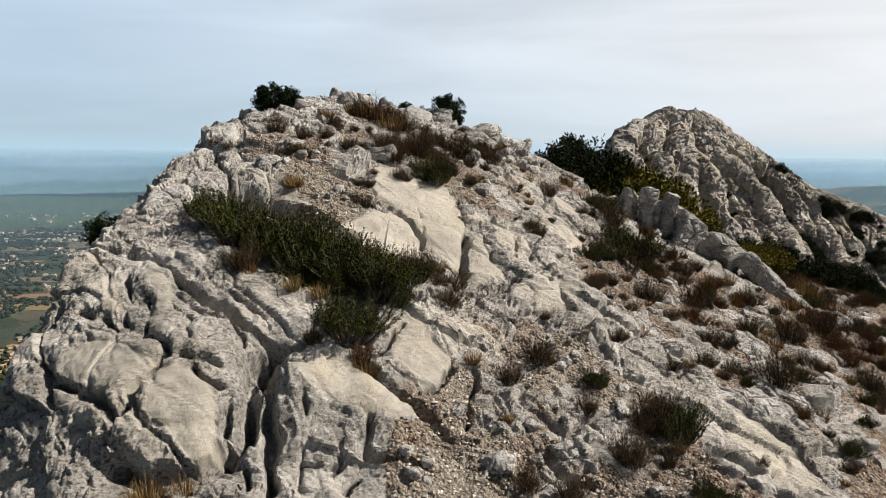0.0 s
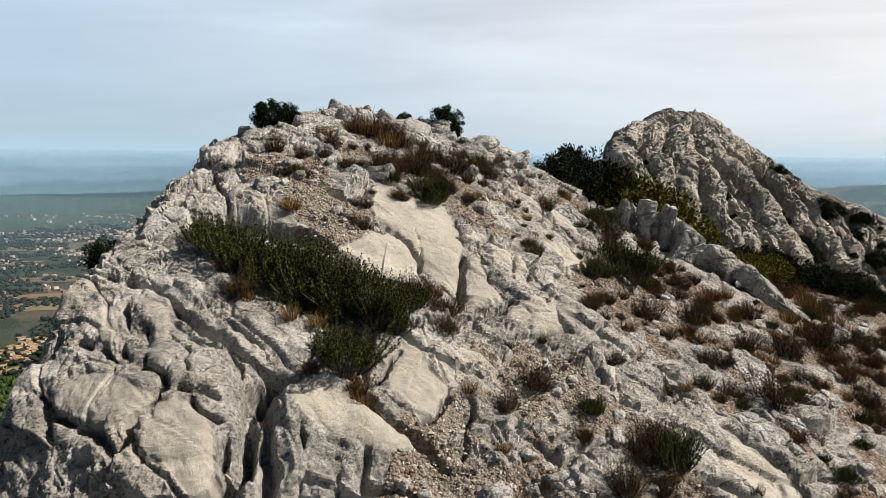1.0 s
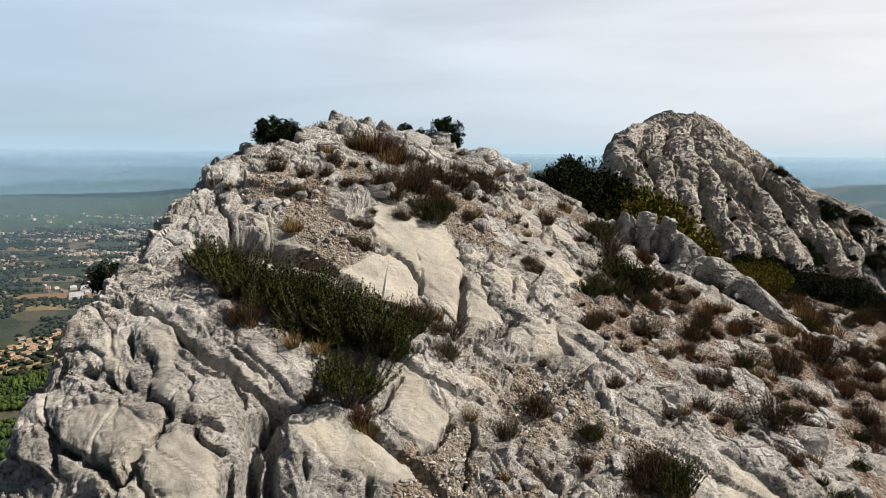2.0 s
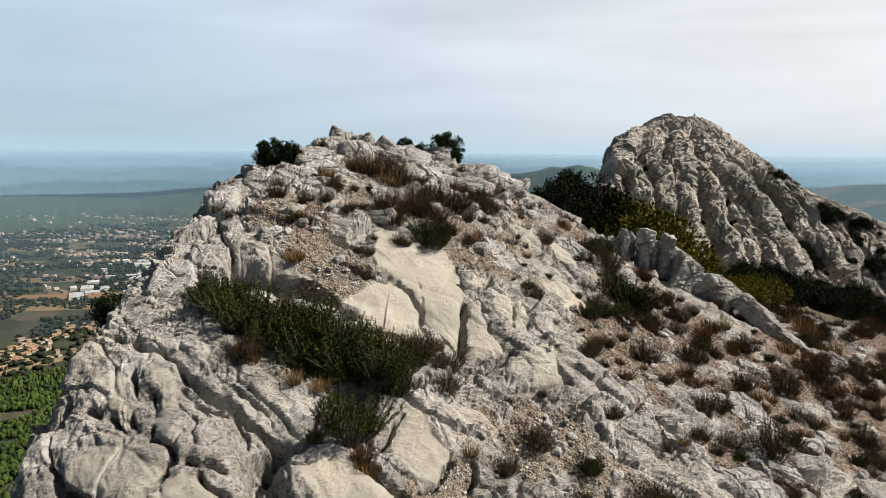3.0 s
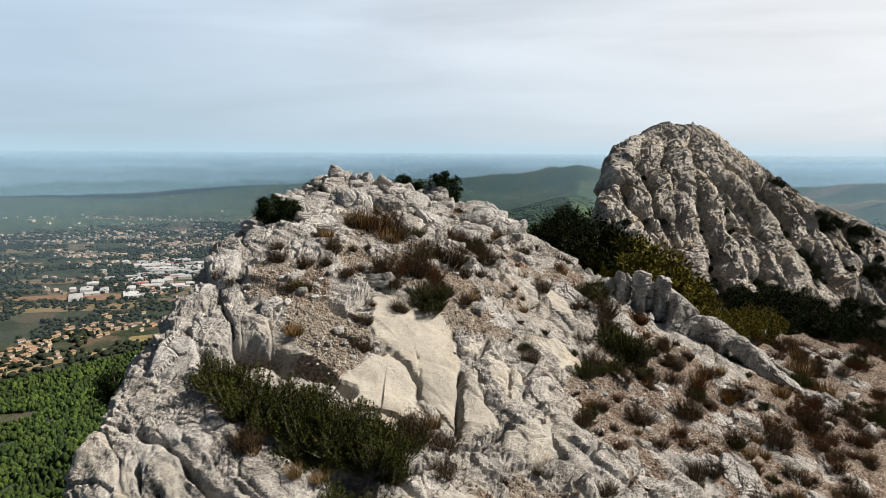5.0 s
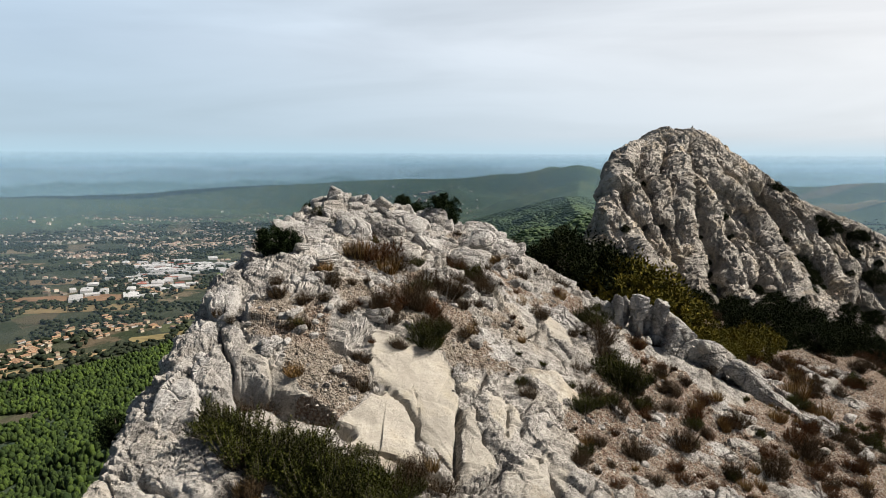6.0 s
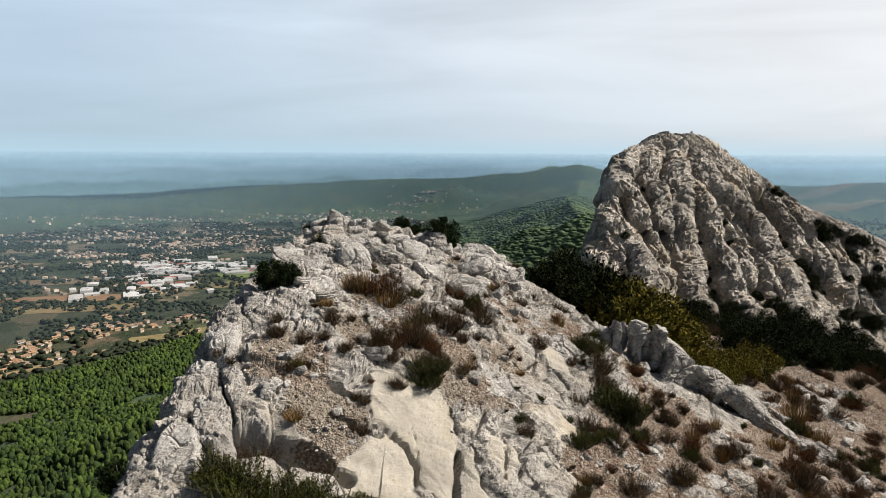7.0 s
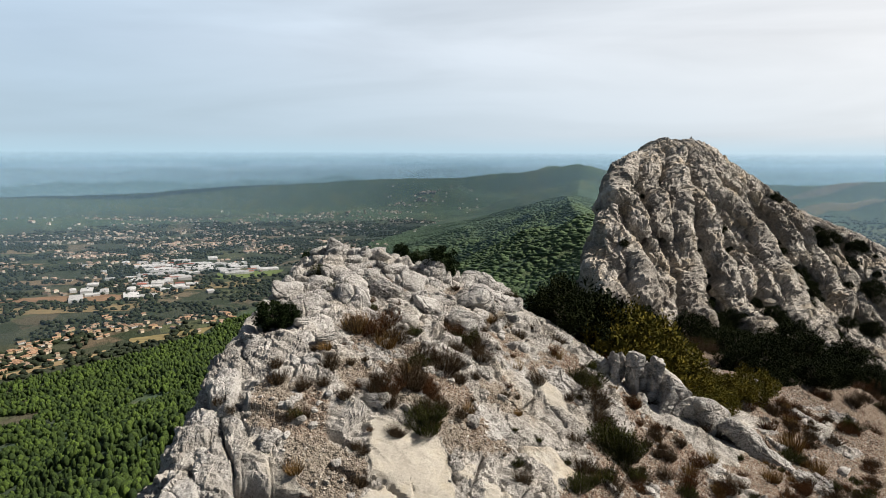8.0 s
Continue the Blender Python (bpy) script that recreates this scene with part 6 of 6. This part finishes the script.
def house_kind(w, d, h, wall, roof, label):
    root = new("house")
    linked("wall", box_mesh("wall", -w / 2, w / 2, -d / 2, d / 2, -3, h), wall, root)
    linked("roof", gable_mesh("roof", w, d, h, d * 0.17), roof, root)
    for k in range(3):
        for side in (-1, 1):
            x = (k - 1) * w / 3.2
            linked("window", box_mesh("window", x - 0.6, x + 0.6, side * (d / 2 + 0.02) - 0.06, side * (d / 2 + 0.02) + 0.06, h - 2.2, h - 0.7), PANE, root)
    return tagged(root, label, "house")


def shed_kind(w, d, h, wall, roof, label):
    root = new("warehouse")
    linked("wall", box_mesh("wall", -w / 2, w / 2, -d / 2, d / 2, -3, h), wall, root)
    linked("roof", gable_mesh("roof", w, d, h, 1.2, 0.2), roof, root)
    linked("door", box_mesh("door", -3, 3, -d / 2 - 0.15, -d / 2 + 0.1, 0, 4.5), PANE, root)
    return tagged(root, label, "warehouse")


def village():
    rng = random.Random(8)
    kinds = [house_kind(13, 9, 5.5, CREAM, TERRACOTTA, "cream house with a terracotta gable roof"), house_kind(17, 10, 6.5, OCHRE, TERRACOTTA, "ochre house with a terracotta gable roof"),
             house_kind(10, 9, 7.5, CREAM, PALE_TILE, "tall cream house with a weathered tile roof"), house_kind(15, 11, 4.0, WHITE, PALE_TILE, "low white house with a weathered tile roof")]
    for cx, cy, sx, sy, n in ((-800, 1165, 45, 25, 26), (-800, 1270, 40, 40, 26), (-765, 1350, 35, 35, 24), (-725, 1430, 40, 30, 18), (-640, 1420, 60, 40, 18), (-560, 1470, 60, 40, 18), (-860, 1230, 40, 40, 14), (-820, 1820, 60, 60, 14), (-470, 1440, 40, 40, 8)):
        for _ in range(n):
            x, y = rng.gauss(cx, sx), rng.gauss(cy, sy)
            z = float(valley_height(np.array([x]), np.array([y]))[0])
            ob = copy_thing(rng.choice(kinds), pose(x, y, z, 0, 0, 58 + rng.choice((0, 90)) + rng.uniform(-15, 15)))
            ob.scale = [rng.uniform(0.7, 1.0)] * 3
            ob["group"] = "village houses"
    big = [shed_kind(70, 38, 8, WHITE, GREYROOF, "long white warehouse with a grey roof"), shed_kind(46, 30, 7, WHITE, GREYROOF, "white warehouse with a grey roof"), shed_kind(40, 26, 7, WHITE, REDROOF, "white warehouse with a red roof")]
    for cx, cy, n in ((-850, 1800, 16), (-870, 1960, 22), (-880, 2110, 28), (-760, 2210, 24), (-960, 2220, 16), (-700, 2120, 14)):
        for _ in range(n):
            x, y = rng.gauss(cx, 75), rng.gauss(cy, 55)
            z = float(valley_height(np.array([x]), np.array([y]))[0])
            ob = copy_thing(big[rng.choice((0, 0, 1, 1, 1, 1, 2))], pose(x, y, z, 0, 0, 25 + rng.choice((0, 90)) + rng.uniform(-6, 6)))
            ob.scale = (rng.uniform(0.4, 1.05), rng.uniform(0.4, 1.0), 0.8)
            ob["group"] = "warehouses"
    retire(kinds + big)


def town():
    """The spread town farther out: hundreds of small houses, joined."""
    rng = np.random.RandomState(6)
    spots = []
    for cx, cy, sx, sy, n in ((-1366, 2330, 190, 130, 260), (-1150, 2480, 200, 120, 200), (-1347, 2950, 260, 200, 300), (-1000, 2750, 240, 160, 260), (-746, 2790, 180, 150, 260), (-535, 3446, 220, 170, 220), (-780, 3300, 260, 150, 180), (-109, 4050, 180, 130, 130), (-1900, 3000, 260, 200, 160), (-1650, 3400, 300, 180, 160), (-560, 2560, 120, 120, 120), (-1120, 1900, 120, 90, 60), (-300, 3750, 220, 140, 150)):
        spots.append(np.stack([rng.normal(cx, sx * 1.15, int(n * 1.1)), rng.normal(cy, sy * 1.15, int(n * 1.1))], -1))
    s = np.concatenate(spots)
    s = s[fbm(np.stack([s[:, 0] / 170, s[:, 1] / 110, 0 * s[:, 0]], -1), 2, 77) > -0.15]
    z = valley_height(s[:, 0], s[:, 1])
    for name, label, mat, lo, hi in (("town_wall", "pale walls of the spread-out town", TOWN_WALL, -2.0, 1.0), ("town_roof", "weathered tile roofs of the spread-out town", TOWN_ROOF, 1.0, 1.32)):
        r2 = np.random.RandomState(9)
        n = len(s)
        w, d, h, a = r2.uniform(7, 15, n), r2.uniform(6, 10, n), r2.uniform(4.0, 7.5, n), r2.uniform(0, 3.14, n)
        big = r2.rand(n) < 0.05
        w, d = np.where(big, w * 2.6, w), np.where(big, d * 2.0, d)
        base = np.array([(-1, -1), (1, -1), (1, 1), (-1, 1)]) / 2
        grow = 1.0 if lo < 0 else 1.08
        X, Y = base[:, 0][None] * w[:, None] * grow, base[:, 1][None] * d[:, None] * grow
        Xr = X * np.cos(a)[:, None] - Y * np.sin(a)[:, None] + s[:, 0][:, None]
        Yr = X * np.sin(a)[:, None] + Y * np.cos(a)[:, None] + s[:, 1][:, None]
        low = np.stack([Xr, Yr, np.repeat((z + h * (1.0 if lo > 0 else 0) - (0 if lo > 0 else 3))[:, None], 4, 1)], -1)
        if lo < 0:
            top = np.stack([Xr, Yr, np.repeat((z + h)[:, None], 4, 1)], -1)
        else:
            cx = Xr.mean(1, keepdims=True) + (Xr - Xr.mean(1, keepdims=True)) * 0.35
            cy = Yr.mean(1, keepdims=True) + (Yr - Yr.mean(1, keepdims=True)) * 0.35
            top = np.stack([cx, cy, np.repeat((z + h + d * 0.16)[:, None], 4, 1)], -1)
        v = np.concatenate([low, top], 1).reshape(-1, 3)
        f = np.array([(0, 1, 5, 4), (1, 2, 6, 5), (2, 3, 7, 6), (3, 0, 4, 7), (4, 5, 6, 7), (3, 2, 1, 0)])
        f = (f[None] + (np.arange(n) * 8)[:, None, None]).reshape(-1, 4)
        tagged(linked(name, raw_mesh(name, v, f, False), mat), label, "town", kind="stuff")


woods()
field(-934, 1573, 380, 75, 12, (0.17, 0.13, 0.07), "long dry grass field in the valley")
field(-1010, 1700, 260, 60, 10, (0.19, 0.115, 0.07), "brown ploughed field in the valley")
field(-900, 1700, 190, 70, 15, (0.21, 0.13, 0.075), "brown ploughed field beside the warehouses")
field(-1133, 1921, 260, 80, 8, (0.16, 0.115, 0.07), "brown stubble field in the valley")
field(-610, 2069, 190, 110, 15, (0.12, 0.155, 0.045), "bright green meadow in the valley")
field(-640, 1900, 210, 90, 25, (0.16, 0.125, 0.065), "dry brown meadow in the valley")
field(-560, 1330, 150, 55, 20, (0.20, 0.16, 0.075), "straw-coloured meadow beside the village")
field(-730, 1130, 260, 28, 52, (0.24, 0.18, 0.10), "sandy track strip along the forest's edge")
field(-1500, 2150, 300, 90, 10, (0.19, 0.13, 0.08), "brown ploughed field near the town")
field(-1700, 2500, 380, 120, 12, (0.15, 0.115, 0.07), "wide brown field near the town")
field(1900, 3000, 420, 130, -8, (0.15, 0.16, 0.07), "pale green field on the plain beyond the crag")
field(2150, 3500, 520, 120, -5, (0.18, 0.15, 0.085), "straw-coloured field on the plain beyond the crag")
field(1750, 2700, 300, 90, -10, (0.13, 0.13, 0.06), "green field on the plain beyond the crag")
field(2300, 3800, 600, 90, -6, (0.17, 0.14, 0.09), "brown field on the plain beyond the crag")
village()
town()

# ---------------------------------------------------------------- loose stones and gravel
def loose_stones():
    rng = np.random.RandomState(21)
    g = RIDGE_GRID
    dirs, faces = BALLS[8]
    shapes = [raw_mesh("stone", rock_points(dirs, 1.0, 0.8, 0.62, 200 + k, 8.0, 0.5, 9), faces, k % 2 == 0) for k in range(8)]
    ny, nx = g["soil"].shape
    j0, made = np.searchsorted(g["ys"], 7.0), 0
    while made < 280:
        j, i = rng.randint(j0, ny - 60), rng.randint(60, nx - 40)
        x, y, z = g["v"][j, i]
        if rng.rand() > 0.01 + g["soil"][j, i] or rng.rand() > 11.0 / y or x < -5.5 or abs(x) > 0.7 * y:
            continue
        s = min(0.55, 0.09 * math.exp(abs(rng.normal(0, 0.75)))) * (0.75 + y / 40)
        ob = linked("loose_stone", shapes[made % 8], ROCK)
        ob.matrix_basis = pose(x, y, z + 0.12 * s, rng.uniform(-30, 30), rng.uniform(-30, 30), rng.uniform(0, 360)) @ Matrix.Scale(s, 4)
        tagged(ob, "loose angular limestone stone on the scree", "stone", "loose stones")
        made += 1


def gravel():
    """Small angular gravel strewn over the scree."""
    rng = np.random.RandomState(22)
    g = RIDGE_GRID
    ny, nx = g["soil"].shape
    n = 95000
    j, i = rng.randint(np.searchsorted(g["ys"], 6.5), ny - 2, n), rng.randint(30, nx - 5, n)
    keep = rng.rand(n) < g["soil"][j, i] ** 2
    c = g["v"][j[keep], i[keep]]
    n = len(c)
    shape = unit(np.array([(1, 0.2, 0), (-0.9, 0.1, 0.2), (0.1, 1, -0.1), (0, -0.9, 0.1), (0.2, 0, 0.9), (0, 0.1, -0.8)]))
    f = np.array([(0, 2, 4), (2, 1, 4), (1, 3, 4), (3, 0, 4), (2, 0, 5), (1, 2, 5), (3, 1, 5), (0, 3, 5)])
    s = np.minimum(0.016 * np.exp(np.abs(rng.normal(0, 0.6, n))), 0.05) * (0.7 + c[:, 1] / 30)
    a = rng.uniform(0, 6.28, n)
    v = shape[None] * (s[:, None, None] * rng.uniform(0.55, 1.3, (n, 6, 1)))
    x = v[..., 0] * np.cos(a)[:, None] - v[..., 1] * np.sin(a)[:, None]
    y = v[..., 0] * np.sin(a)[:, None] + v[..., 1] * np.cos(a)[:, None]
    jit = rng.normal(0, 0.02, (n, 1, 3)) * np.array([1, 1, 0])
    p = np.stack([x, y, v[..., 2] * 0.75], -1) + c[:, None] + jit
    m = Nodes("limestone_gravel")
    col = m.mix(m.island(), (0.15, 0.118, 0.092), (0.48, 0.445, 0.40))
    tagged(linked("gravel", raw_mesh("gravel", p.reshape(-1, 3), (f[None] + (np.arange(n) * 6)[:, None, None]).reshape(-1, 3), False), m.done(col, 0.95)), "pale angular limestone gravel on reddish soil", "gravel", kind="stuff")


def slope_blocks():
    """Half-buried blocks breaking out of the long slope."""
    rng = random.Random(31)
    for k in range(64):
        x, y = rng.uniform(4.5, 18), rng.uniform(11, 31)
        if x > 0.66 * y:
            continue
        w = rng.uniform(0.35, 1.1)
        boulder(x, y, ground_z(x, y) - 0.05 * w, w * rng.uniform(1.0, 1.7), w, w * rng.uniform(0.45, 0.75), rng.uniform(12, 34), 400 + k, rng.uniform(5, 25), rng.uniform(-30, 30), 12, 0.9, "half-buried grey limestone block on the scrubby slope", "slope blocks")


def crest_blocks():
    """Rounded pale blocks lying half buried among the rubble of the crest and on the upper slope."""
    rng = np.random.RandomState(41)
    dirs, faces = BALLS[30]
    shapes = [raw_mesh("limestone_block", rock_points(dirs, 1.0, 0.85, 0.7, 600 + k, 7.0, 0.55, 8), faces, False) for k in range(9)]
    made = 0
    while made < 230:
        x, y = rng.uniform(-5.8, 4.5), rng.uniform(13.8, 31)
        if x > 0.9 + 0.16 * (y - 12) or (-2.6 < x < 1.6 and y < 16.2) or rng.rand() > 0.4 + (y - 13) / 30:
            continue
        w = min(1.3, 0.30 * math.exp(abs(rng.normal(0, 0.55)))) * (0.7 + y / 50) * (1.35 if y > 22 else 1.0)
        ob = linked("limestone_block", shapes[made % 9], ROCK)
        ob.matrix_basis = pose(x, y, ground_z(x, y) + 0.02 * w, rng.uniform(5, 35), rng.uniform(-5, 30), rng.uniform(0, 360)) @ Matrix.Diagonal((w, w * rng.uniform(0.7, 1.1), w * rng.uniform(0.6, 0.95), 1))
        tagged(ob, "rounded pale limestone block half buried in the crest's rubble", "boulder", "crest blocks")
        made += 1


loose_stones()
crest_blocks()
slope_blocks()
gravel()
